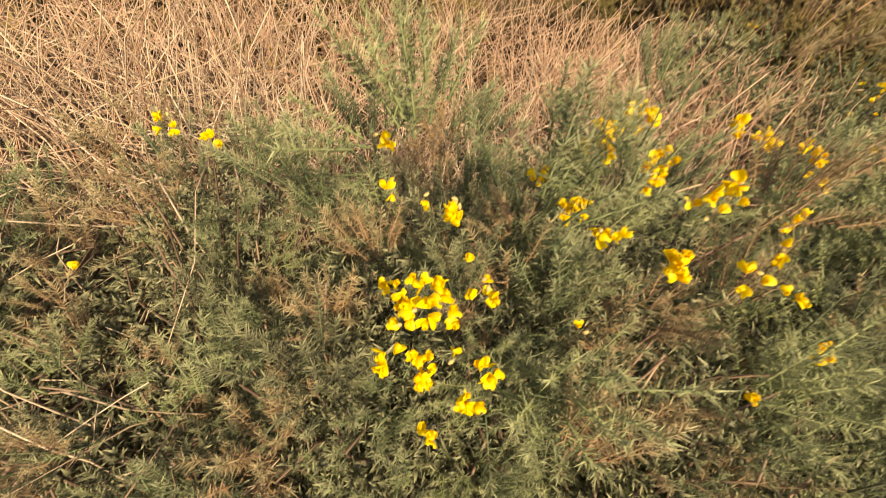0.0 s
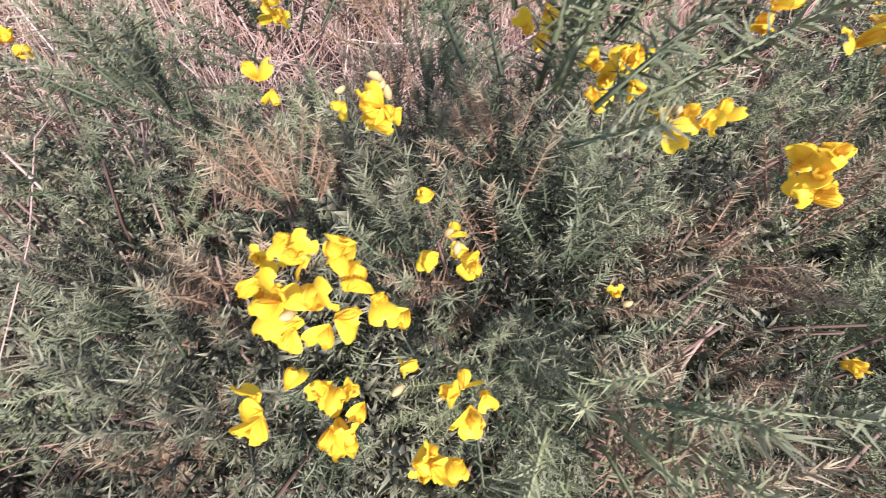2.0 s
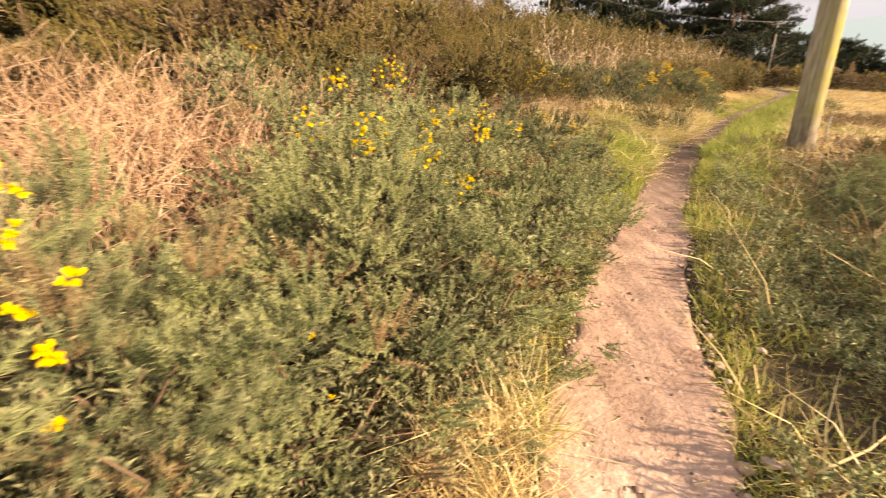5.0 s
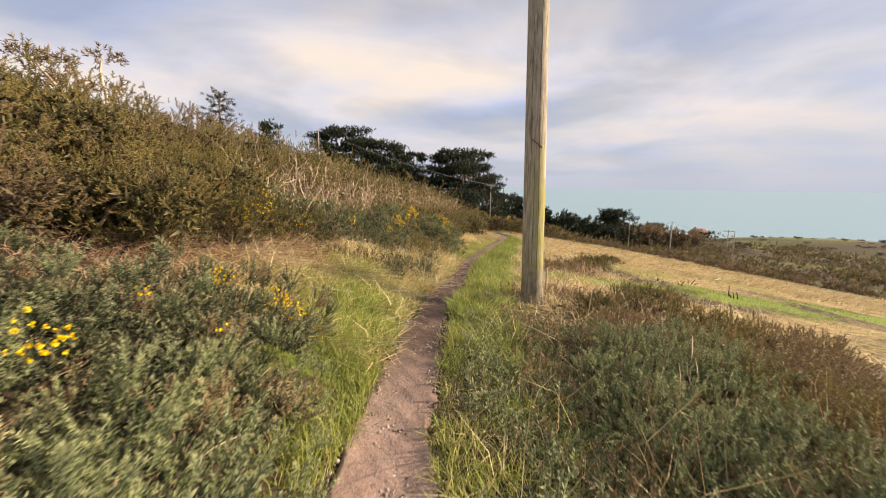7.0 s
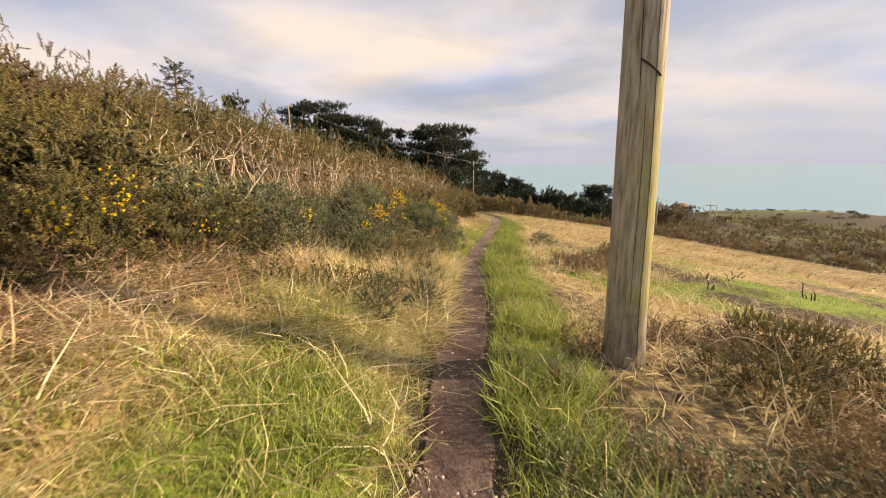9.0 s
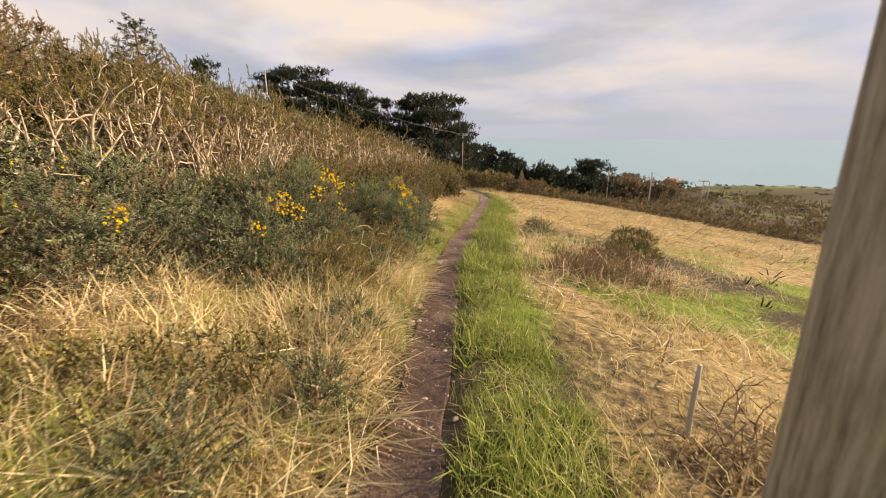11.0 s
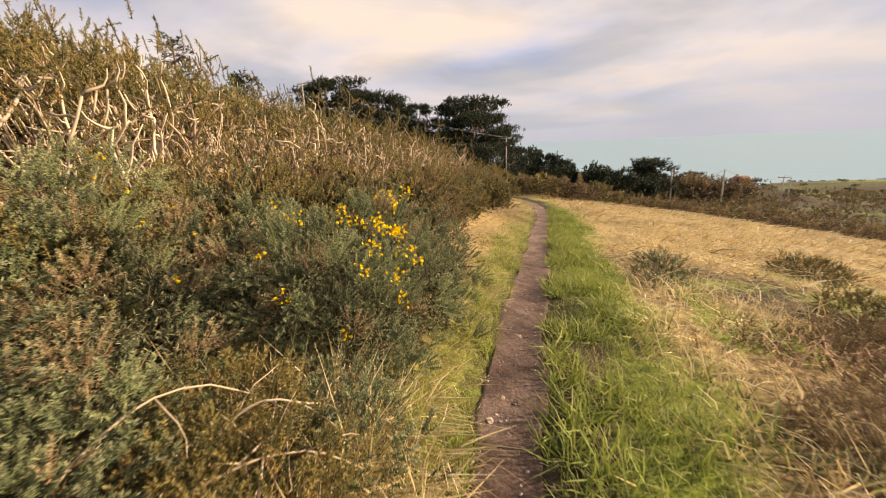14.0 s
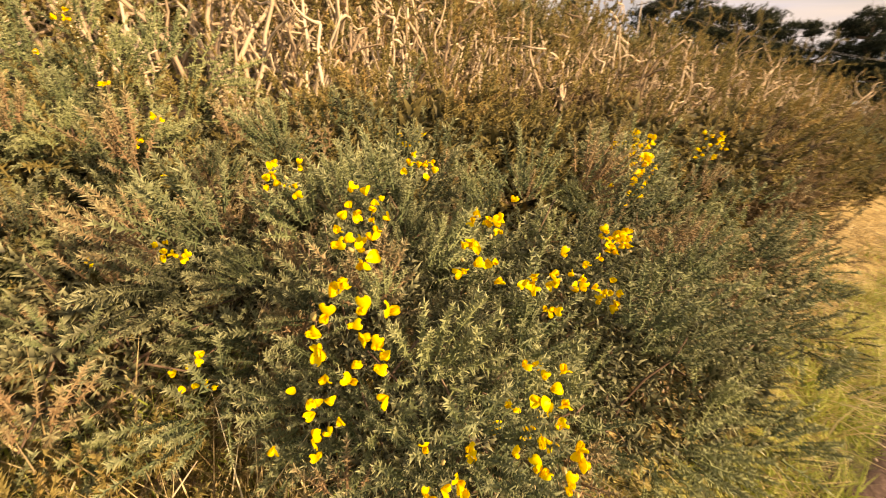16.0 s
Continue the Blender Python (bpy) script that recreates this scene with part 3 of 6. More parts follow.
ii, jj = np.meshgrid(np.arange(np_ - 1), np.arange(mp_ - 1), indexing="ij")
a0 = ii * mp_ + jj
pt = np.concatenate([np.stack([a0, a0 + mp_, a0 + mp_ + 1], -1).reshape(-1, 3), np.stack([a0, a0 + mp_ + 1, a0 + 1], -1).reshape(-1, 3)])
path = part("path", mesh_of("path", np.stack([PXX.ravel(), PYY.ravel(), PZZ.ravel()], -1), pt, SOIL, None, False))
tagged(path, "narrow trodden path of bare reddish-brown earth", "footpath", kind="structure")


# ---- gorse ----
def petal_sheet(length, width, cup, notch=0.0):
    """A cupped petal with a rounded end."""
    v, f = [], []
    rows = (0.0, 0.25, 0.5, 0.75, 0.92, 1.0)
    for t, w in zip(rows, (0.22, 0.62, 0.92, 1.0, 0.78, 0.42)):
        for s in (-1, -0.5, 0.5, 1):
            end = length * (t - notch * (abs(s) < 0.7) * (t > 0.95))
            v.append((s * w * width / 2, cup * (1 - s * s) * math.sin(t * 2.4) * length, end))
    for i in range(len(rows) - 1):
        for j in range(3):
            a = i * 4 + j
            f += [(a, a + 1, a + 5), (a, a + 5, a + 4)]
    return np.array(v, float), np.array(f, np.int32)


def turned(v, rx, ry=0.0, rz=0.0, shift=(0, 0, 0)):
    m = np.array(Euler((rx, ry, rz)).to_matrix())
    return v @ m.T + np.array(shift)


def flower_mesh(openness):
    bag = Bag()
    v, f = petal_sheet(0.019, 0.019, 0.25, 0.10)
    bag.add(turned(v, 0.25 + openness), f, 0.7, np.clip(v[:, 2] / 0.016, 0, 1))
    v, f = petal_sheet(0.016, 0.011, 0.3)
    for s in (-1, 1):
        bag.add(turned(v, -0.45, 0.28 * s, 0.9 * s, (0.0015 * s, -0.001, 0)), f, 0.35, np.clip(v[:, 2] / 0.013, 0, 1))
    v, f = petal_sheet(0.015, 0.009, -0.3)
    bag.add(turned(v, -0.7), f, 0.1, np.clip(v[:, 2] / 0.012, 0, 1))
    return bag.mesh("flower", PETAL, False)


def bud_mesh():
    bag = Bag()
    t = np.linspace(0, 1, 5)
    bag.tube(np.stack([0.002 * np.sin(t * 3), 0 * t, t * 0.012], -1), 0.0035 * np.sin(np.clip(t * 2.6 + 0.35, 0, 3.1)) + 0.0004, 6, 0.6)
    return bag.mesh("bud", CALYX, False)


FLOWERS = [flower_mesh(o) for o in (-0.1, 0.2, 0.5)]
BUD = bud_mesh()


def in_lobes(p, lobes, skip, depth):
    hid = np.zeros(len(p), bool)
    for k, (x, y, z, rx, ry, rz) in enumerate(lobes):
        q = ((p - (x, y, z)) / (rx, ry, rz)) ** 2
        hid |= (q.sum(1) < depth * depth) & (skip != k)
    return hid


def crown(lobes, count, templates, size, bag, tint=(0.35, 0.2), dead=0.12, low=-0.5, inner=0.72, plume=0.2, per=12):
    """Plumes of shoots set over the outside of a few rounded lobes, with dark gaps between and dead patches."""
    lobes = np.array(lobes, float)
    area = (lobes[:, 3] * lobes[:, 4] + lobes[:, 4] * lobes[:, 5] + lobes[:, 3] * lobes[:, 5])
    k = max(4, count // per)
    pick = rng.choice(len(lobes), k, p=area / area.sum())
    way = unit(rng.normal(size=(k, 3)))
    way[:, 2] = np.where(way[:, 2] < low, -way[:, 2], way[:, 2])
    depth = inner + (0.98 - inner) * rng.random(k) ** 0.55
    L = lobes[pick]
    reach = np.minimum(plume, 0.55 * L[:, 3:].min(1))
    p = L[:, :3] + way * (L[:, 3:] * depth[:, None] - 0.5 * reach[:, None])
    lump = waves(p[:, 0] * 2.2 + p[:, 2], p[:, 1] * 2.2 - p[:, 2], 2.4)
    p += way * (lump * 0.10 * np.minimum(1, L[:, 3:].min(1)))[:, None]
    keep = ~in_lobes(p, lobes, pick, 0.80) & (p[:, 2] > land(p[:, 0], p[:, 1]) - 0.02) & (lump > -0.5 + 0.3 * rng.random(k))
    p, way, depth, L, reach = p[keep], way[keep], depth[keep], L[keep], reach[keep]
    k = len(p)
    normal = unit(way / L[:, 3:])
    axis_ = unit(normal * 0.75 + np.array((0, 0, 0.6)) + rng.normal(size=(k, 3)) * 0.33)
    patch = waves(p[:, 0] * 3 + 5, p[:, 1] * 3 + p[:, 2] * 3, 1.6)
    # deeper plumes get a darker tint: interior shade put into the colour
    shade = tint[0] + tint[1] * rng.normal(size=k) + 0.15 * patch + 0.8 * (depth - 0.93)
    gone = rng.random(k) < dead * (1 + 2.5 * np.clip(patch, 0, 1))
    long = reach * (0.6 + 0.7 * rng.random(k))
    # shoots along each plume
    who = np.repeat(np.arange(k), per)
    n = len(who)
    t = np.tile((np.arange(per) + 0.5) / per, k) + rng.normal(size=n) * 0.04
    out_ = rng.normal(size=(n, 3))
    out_ = unit(out_ - (out_ * axis_[who]).sum(1, keepdims=True) * axis_[who])
    q = p[who] + axis_[who] * (long[who] * t)[:, None] + out_ * (0.05 * reach[who] * (1 - t))[:, None]
    grow = unit(axis_[who] * (0.55 + 0.9 * np.clip(t, 0, 1))[:, None] + out_ * (0.85 - 0.45 * t)[:, None])
    # tint also darkens towards each plume's base, as painted shade
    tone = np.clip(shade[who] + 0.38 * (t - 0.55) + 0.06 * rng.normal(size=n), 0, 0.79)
    tone = np.where(gone[who], 0.84 + 0.16 * rng.random(n), tone)
    sizes = size * (0.7 + 0.5 * rng.random(n)) * (1.1 - 0.35 * t)
    ok = (q[:, 2] > land(q[:, 0], q[:, 1]) - 0.02) & ((np.abs(q[:, 0] - 0.1) > 0.5) | (q[:, 1] > 0.36))
    kinds = np.where(ok, rng.integers(0, len(templates), n), -1)
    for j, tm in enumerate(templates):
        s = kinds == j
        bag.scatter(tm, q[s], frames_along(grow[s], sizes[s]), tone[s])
    return p, axis_


def tufts(lobes, count, templates, size, bag, tint, dead, clump, low=-0.45, bare=0.3):
    """Rounded tufts of upright plumes packed over the lobes of a bush, each tuft a little dome with a dark gap round it."""
    lobes = np.array(lobes, float)
    area = lobes[:, 3] * lobes[:, 4] + lobes[:, 4] * lobes[:, 5] + lobes[:, 3] * lobes[:, 5]
    k = int(min(1400, 60 + 9 * area.sum() / clump ** 2))
    pick = rng.choice(len(lobes), k, p=area / area.sum())
    way = unit(rng.normal(size=(k, 3)))
    way[:, 2] = np.where(way[:, 2] < low, -way[:, 2], way[:, 2])
    L = lobes[pick]
    c = L[:, :3] + way * L[:, 3:] * (0.80 + 0.18 * rng.random(k))[:, None] + way * (clump * 0.7 * rng.normal(size=k))[:, None]
    c += way * (0.9 * clump * waves(c[:, 0] * 2.2 + c[:, 2], c[:, 1] * 2.2 - c[:, 2], 2.4))[:, None]
    good = ~in_lobes(c, lobes, pick, 0.84) & (c[:, 2] > land(c[:, 0], c[:, 1]) + 0.01) & (rng.random(k) > bare)
    c, normal = c[good], unit(way[good] / L[good][:, 3:])
    free = np.ones(len(c), bool)
    for j in range(len(c)):
        if free[j]:
            near = ((c[j + 1:] - c[j]) ** 2).sum(1) < (1.05 * clump) ** 2
            free[j + 1:] &= ~near
    c, normal = c[free], normal[free]
    k = len(c)
    if not k:
        return
    patch = waves(c[:, 0] * 3 + 5, c[:, 1] * 3 + c[:, 2] * 3, 1.6)
    shade = tint[0] + 0.75 * tint[1] * rng.normal(size=k) + 0.12 * patch
    gone = rng.random(k) < dead * (1 + 2.0 * np.clip(patch, 0, 1))
    big = 0.75 + 0.5 * rng.random(k)
    each = max(5, count // k)
    who = np.repeat(np.arange(k), each)
    n = len(who)
    g = rng.normal(size=(n, 3))
    lean = unit(normal * 0.9 + np.array((0, 0, 0.6)) + rng.normal(size=(k, 3)) * 0.25)
    grow = unit(lean[who] + g * 0.36)
    q = c[who] - lean[who] * (0.45 * clump) + g * (0.19 * clump * big[who])[:, None]
    tone = np.clip(shade[who] + 0.09 * rng.normal(size=n), 0.02, 0.79)
    tone = np.where(gone[who], 0.84 + 0.16 * rng.random(n), tone)
    sizes = size * big[who] * (0.75 + 0.5 * rng.random(n))
    ok = (q[:, 2] > land(q[:, 0], q[:, 1]) - 0.03) & ((np.abs(q[:, 0] - 0.1) > 0.5) | (q[:, 1] > 0.36))
    kinds = np.where(ok, rng.integers(0, len(templates), n), -1)
    for j, tm in enumerate(templates):
        m = kinds == j
        bag.scatter(tm, q[m], frames_along(grow[m], sizes[m]), tone[m])


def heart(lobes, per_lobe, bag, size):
    """Dense inner spines of a bush, near black: gap shade put into their tint."""
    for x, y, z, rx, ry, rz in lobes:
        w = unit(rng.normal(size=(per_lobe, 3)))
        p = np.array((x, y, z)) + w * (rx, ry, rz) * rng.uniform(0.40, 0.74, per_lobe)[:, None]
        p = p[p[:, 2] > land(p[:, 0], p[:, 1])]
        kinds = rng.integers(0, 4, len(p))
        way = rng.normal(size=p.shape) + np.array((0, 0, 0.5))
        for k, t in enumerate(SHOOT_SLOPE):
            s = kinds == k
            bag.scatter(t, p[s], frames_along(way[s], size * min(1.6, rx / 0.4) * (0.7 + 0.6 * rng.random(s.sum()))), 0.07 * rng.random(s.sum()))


def stems(lobes, per_lobe, bag, thick=0.008, tint=0.35, sides=3, reach=0.9):
    for x, y, z, rx, ry, rz in lobes:
        base = np.array((x, y, float(land(x, y)) - 0.04))
        for _ in range(per_lobe):
            w = unit(rng.normal(size=3))
            w[2] = abs(w[2]) * 0.8 + 0.15
            end = np.array((x, y, z)) + w * (rx, ry, rz) * reach
            end[2] = max(end[2], base[2] + 0.15)
            foot = base + np.array((rng.normal() * rx * 0.25, rng.normal() * ry * 0.25, 0))
            foot[2] = float(land(foot[0], foot[1])) - 0.04
            t = np.linspace(0, 1, 6)[:, None]
            mid = (foot + end) / 2 + np.array((0, 0, 0.12 * rz)) + rng.normal(size=3) * 0.1 * rx
            pts = (1 - t) ** 2 * foot + 2 * t * (1 - t) * mid + t ** 2 * end
            pts[1:-1] += rng.normal(size=(4, 3)) * 0.018 * rx / 0.5
            bag.tube(pts, np.linspace(thick, thick * 0.3, 6), sides, np.clip(tint + 0.25 * rng.normal(), 0, 1))


def bloom(bush, spots, origin, spread=0.010, size=1.0):
    """Flowers one by one, in small heads whose flowers turn outwards."""
    for x, y, z, n in spots:
        for k in range(int(n * (4.2 if spread > 0.025 else 1.25))):
            w = unit(rng.normal(size=3) * 0.8 + np.array((-0.15, -0.75, 0.35)))
            head = unit(rng.normal(size=3) + np.array((-0.25, -0.6, 0.25)))
            p = np.array((x, y, z)) + head * (spread * (0.4 + 0.55 * math.sqrt(n))) * (0.5 + 0.6 * rng.random()) - np.array(origin)
            s = size * (1.3 if spread > 0.025 else 1.0) * (0.66 + 0.32 * rng.random())
            m = Vector(w).to_track_quat("Z", "Y").to_matrix().to_4x4() @ Matrix.Rotation(rng.random() * 6.28, 4, "Z")
            kind = rng.random()
            ob = part("flower" if kind < 0.88 else "bud", FLOWERS[int(rng.integers(0, 3))] if kind < 0.88 else BUD, bush)
            ob.matrix_basis = Matrix.Translation(p) @ m @ Matrix.Scale(s if kind < 0.88 else 0.75, 4)


def gorse(lobes, count, templates, size, label, per_lobe=14, spots=(), mat=None, group="gorse beside the path", spread=0.010, tint=(0.35, 0.2), dead=0.12, flower=1.0, thick=0.008, inner=0.72):
    x, y = lobes[0][:2]
    origin = (x, y, float(land(x, y)))
    bush = thing("gorse_bush", origin, label, "gorse bush", group)
    wood, leaf = Bag(), Bag()
    stems(lobes, per_lobe, wood, thick, 0.2)
    if templates is SHOOT_FAR:
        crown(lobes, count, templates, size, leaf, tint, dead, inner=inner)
    else:
        close = templates is SHOOT_NEAR
        low_one = not len(spots)
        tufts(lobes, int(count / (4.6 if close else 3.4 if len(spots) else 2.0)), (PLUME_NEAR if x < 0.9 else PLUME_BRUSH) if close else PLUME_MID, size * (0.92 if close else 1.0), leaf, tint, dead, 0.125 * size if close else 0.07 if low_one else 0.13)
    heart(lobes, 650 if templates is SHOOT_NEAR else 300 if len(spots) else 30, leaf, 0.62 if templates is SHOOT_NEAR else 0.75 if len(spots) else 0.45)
    for bag in (wood, leaf):
        bag.v = [v - np.array(origin) for v in bag.v]
    for k in range(len(wood.v)):
        one = Bag()
        one.add(wood.v[k], wood.f[k] - wood.f[k].min(), wood.tint[k], wood.tip[k])
        part("branch", one.mesh("branch", TWIG), bush)
    part("foliage", leaf.mesh("foliage", mat or GORSE), bush)
    bloom(bush, spots, origin, spread, flower)
    return bush


HEADS_A = [(0.05, 0.40, 1.306, 20), (0.09, 0.506, 1.363, 9), (0.048, 0.384, 1.215, 6), (0.106, 0.374, 1.18, 5), (0.052, 0.338, 1.168, 3), (0.121, 0.457, 1.28, 4), (0.151, 0.473, 1.262, 3),
           (0.025, 0.426, 1.262, 3), (0.001, 0.465, 1.275, 3), (0.001, 0.564, 1.362, 2), (0.055, 0.576, 1.348, 2), (0.012, 0.387, 1.228, 4), (0.127, 0.392, 1.205, 4), (0.114, 0.532, 1.29, 1),
           (0.092, 0.433, 1.247, 1), (0.051, 0.399, 1.233, 3), (0.095, 0.406, 1.224, 2), (-0.02, 0.68, 1.404, 4)]
HEADS_B = [(0.216, 0.494, 1.372, 4), (0.253, 0.475, 1.352, 3), (0.35, 0.47, 1.315, 5), (0.235, 0.515, 1.453, 6), (0.333, 0.626, 1.462, 6), (0.334, 0.536, 1.431, 4), (0.306, 0.509, 1.406, 3), (0.365, 0.475, 1.39, 3),
           (0.445, 0.547, 1.39, 4), (0.594, 0.705, 1.429, 5), (0.658, 0.68, 1.409, 5), (0.683, 0.681, 1.37, 3), (0.196, 0.558, 1.39, 2), (0.421, 0.444, 1.319, 2), (0.27, 0.50, 1.2, 1),
           (0.63, 0.496, 1.167, 4), (0.653, 0.661, 1.306, 3), (0.602, 0.601, 1.272, 4), (0.688, 0.496, 1.256, 2), (0.56, 0.74, 1.44, 4), (0.62, 0.56, 1.22, 2), (0.59, 0.52, 1.05, 2)]
gorse([(0.05, 0.82, 0.75, 0.40, 0.52, 0.64), (0.0, 0.6, 0.45, 0.42, 0.30, 0.5), (-0.05, 0.66, 0.9, 0.3, 0.24, 0.35)], 12000, SHOOT_NEAR, 1.0, "flowering gorse bush with bright yellow heads over grey-green spines", 12, HEADS_A, tint=(0.40, 0.22), dead=0.16)
gorse([(0.52, 0.95, 0.80, 0.42, 0.52, 0.64), (0.55, 0.62, 0.62, 0.42, 0.33, 0.55), (0.3, 0.7, 1.0, 0.25, 0.25, 0.36)], 12000, SHOOT_NEAR, 1.0, "tall gorse bush dotted with yellow flowers, partly browned", 12, [(x, y - 0.02, z + 0.01, int(1.5 * n) + 1) for x, y, z, n in HEADS_B], tint=(0.6, 0.22), dead=0.24)
gorse([(-0.55, 1.0, 0.70, 0.5, 0.48, 0.5), (-0.5, 0.65, 0.5, 0.42, 0.36, 0.52), (-1.15, 0.85, 0.7, 0.5, 0.5, 0.55), (-0.45, 0.95, 1.02, 0.25, 0.25, 0.33)], 9800, SHOOT_NEAR, 1.0, "open gorse bush with dead twigs and few flowers", 26,
      [(-0.42, 0.80, 1.39, 5), (-0.33, 0.78, 1.36, 4), (-0.62, 0.72, 1.12, 2)], tint=(0.45, 0.22), dead=0.26)
gorse([(1.42, 0.98, 0.55, 0.62, 0.58, 0.68), (0.98, 0.70, 0.45, 0.42, 0.42, 0.5), (1.55, 0.62, 0.35, 0.5, 0.34, 0.5)], 13000, SHOOT_NEAR, 1.05, "dense green gorse bush leaning over the path edge", 10, [(1.0, 0.48, 0.78, 2), (1.05, 0.6, 0.9, 1)], tint=(0.72, 0.2), dead=0.07)
gorse([(1.95, 1.45, 0.65, 0.6, 0.55, 0.66), (2.2, 0.78, 0.38, 0.5, 0.44, 0.5), (2.8, 0.95, 0.32, 0.55, 0.46, 0.48)], 8640, SHOOT_MID, 0.9, "rounded gorse bush with scattered yellow flowers", 14, [(1.74, 1.12, 1.25, 8), (1.9, 1.0, 1.15, 6), (2.1, 0.95, 0.95, 5), (1.6, 1.3, 1.3, 4)], spread=0.05, tint=(0.72, 0.2))
gorse([(2.85, 1.65, 0.60, 0.62, 0.5, 0.58), (3.4, 1.2, 0.3, 0.55, 0.48, 0.45), (4.0, 1.25, 0.22, 0.5, 0.4, 0.36)], 7560, SHOOT_MID, 0.9, "gorse bush thick with yellow flowers", 14, [(3.2, 1.65, 1.12, 9), (2.8, 1.35, 1.05, 8), (2.6, 1.5, 1.15, 8), (3.4, 1.5, 0.95, 6)], spread=0.06, tint=(0.7, 0.2))
gorse([(3.0, 2.5, 0.95, 0.7, 0.5, 0.52), (2.2, 2.5, 1.0, 0.5, 0.5, 0.5)], 4320, SHOOT_MID, 1.0, "gorse bush with yellow flowers on the bank", 12, [(2.9, 2.2, 1.4, 10), (2.4, 2.2, 1.4, 6)], spread=0.08)
gorse([(4.45, 2.1, 0.45, 0.8, 0.6, 0.48), (4.0, 1.65, 0.3, 0.65, 0.42, 0.45), (4.95, 1.75, 0.3, 0.4, 0.38, 0.36), (3.9, 2.4, 0.6, 0.6, 0.6, 0.45)], 10800, SHOOT_MID, 0.85, "low spreading gorse bush with a few yellow flowers", 16, [(4.8, 2.0, 0.82, 7), (4.4, 1.65, 0.62, 2), (5.0, 1.7, 0.62, 14), (5.08, 1.6, 0.5, 8), (4.3, 2.1, 0.85, 3)], spread=0.05, tint=(0.24, 0.15))
gorse([(7.2, 3.9, 0.72, 0.9, 0.6, 0.58), (6.1, 3.9, 0.75, 0.6, 0.5, 0.5), (8.2, 3.7, 0.55, 0.7, 0.55, 0.55)], 7020, SHOOT_MID, 1.2, "olive gorse thicket with a few yellow heads", 12, [(7.27, 3.36, 1.22, 9), (6.9, 3.4, 1.1, 4), (7.9, 3.2, 0.9, 3), (6.2, 3.5, 1.1, 5)], spread=0.08, mat=SCRUB)
gorse([(10.1, 2.85, 0.22, 0.6, 0.5, 0.58), (9.2, 3.3, 0.45, 0.6, 0.5, 0.55), (10.0, 3.6, 0.5, 0.7, 0.5, 0.6)], 6210, SHOOT_MID, 1.0, "gorse bush with yellow heads among dry grass", 14, [(10.17, 2.45, 0.785, 9), (10.35, 2.4, 0.70, 6), (9.9, 2.5, 0.6, 4), (9.1, 2.9, 0.85, 5)], spread=0.05, tint=(0.3, 0.2))
gorse([(11.1, 2.8, 0.18, 0.55, 0.55, 0.66), (11.5, 3.3, 0.3, 0.6, 0.5, 0.6)], 5940, SHOOT_MID, 0.95, "upright gorse bush with yellow flowers at its top", 14, [(11.07, 2.4, 0.91, 9), (11.2, 2.35, 0.8, 6), (10.8, 2.4, 0.8, 5), (11.3, 2.35, 0.55, 2)], spread=0.05, tint=(0.3, 0.2))
HEADS_C = [(12.59, 2.38, 0.624, 5), (12.56, 2.04, 0.60, 4), (12.79, 2.24, 0.644, 3), (12.81, 2.05, 0.576, 4), (12.53, 1.96, 0.487, 5), (12.70, 1.85, 0.445, 6), (12.68, 1.80, 0.387, 5), (12.64, 2.14, 0.609, 3),
           (12.81, 1.95, 0.491, 5), (12.52, 1.93, 0.576, 4), (12.40, 2.47, 0.49, 2), (12.6, 1.9, 0.33, 4), (12.72, 2.0, 0.55, 4), (12.48, 2.0, 0.40, 4), (12.62, 1.86, 0.22, 4), (12.75, 1.92, 0.3, 3), (12.38, 2.35, 0.30, 2), (12.9, 1.95, 0.5, 3), (12.45, 2.1, 0.1, 2)]
gorse([(12.78, 2.42, -0.02, 0.42, 0.50, 0.62), (12.78, 2.08, -0.2, 0.40, 0.34, 0.60)], 11500, SHOOT_NEAR, 1.1, "grey-green gorse bush full of yellow flowers beside the path", 12, [(x - 0.04, y - 0.06, z + 0.03, n + 5) for x, y, z, n in HEADS_C], spread=0.022, flower=0.9, tint=(0.45, 0.22), dead=0.10)
gorse([(13.42, 2.35, -0.12, 0.52, 0.55, 0.66), (13.8, 2.05, -0.3, 0.6, 0.36, 0.56), (14.3, 2.5, -0.25, 0.5, 0.5, 0.62)], 13000, SHOOT_NEAR, 1.2, "dark gorse bush with a spike of yellow flowers", 10,
      [(13.38, 2.12, 0.55, 6), (13.68, 2.30, 0.60, 9), (13.55, 2.2, 0.58, 7), (13.3, 2.1, 0.42, 5), (13.25, 2.05, 0.3, 3)], spread=0.03, tint=(0.5, 0.2), dead=0.08)
gorse([(12.05, 2.95, 0.0, 0.5, 0.5, 0.62), (12.4, 3.1, 0.1, 0.4, 0.45, 0.62), (11.6, 2.75, -0.2, 0.45, 0.4, 0.5)], 8600, SHOOT_NEAR, 1.15, "sprawling gorse bush with browned dead stems", 22, [(12.40, 2.86, 0.73, 3), (12.38, 2.75, 0.6, 2), (12.2, 2.7, 0.45, 2)], tint=(0.32, 0.25), dead=0.42)
gorse([(12.24, 3.3, 0.40, 0.30, 0.28, 0.62), (12.05, 3.45, 0.2, 0.34, 0.3, 0.6)], 6500, SHOOT_NEAR, 1.1, "upright yellow-green gorse bush with few flowers", 10, [(12.26, 3.03, 0.98, 4), (12.3, 2.98, 0.82, 3), (12.34, 2.98, 0.66, 3), (12.2, 3.0, 0.9, 2)], tint=(0.74, 0.18), dead=0.05)
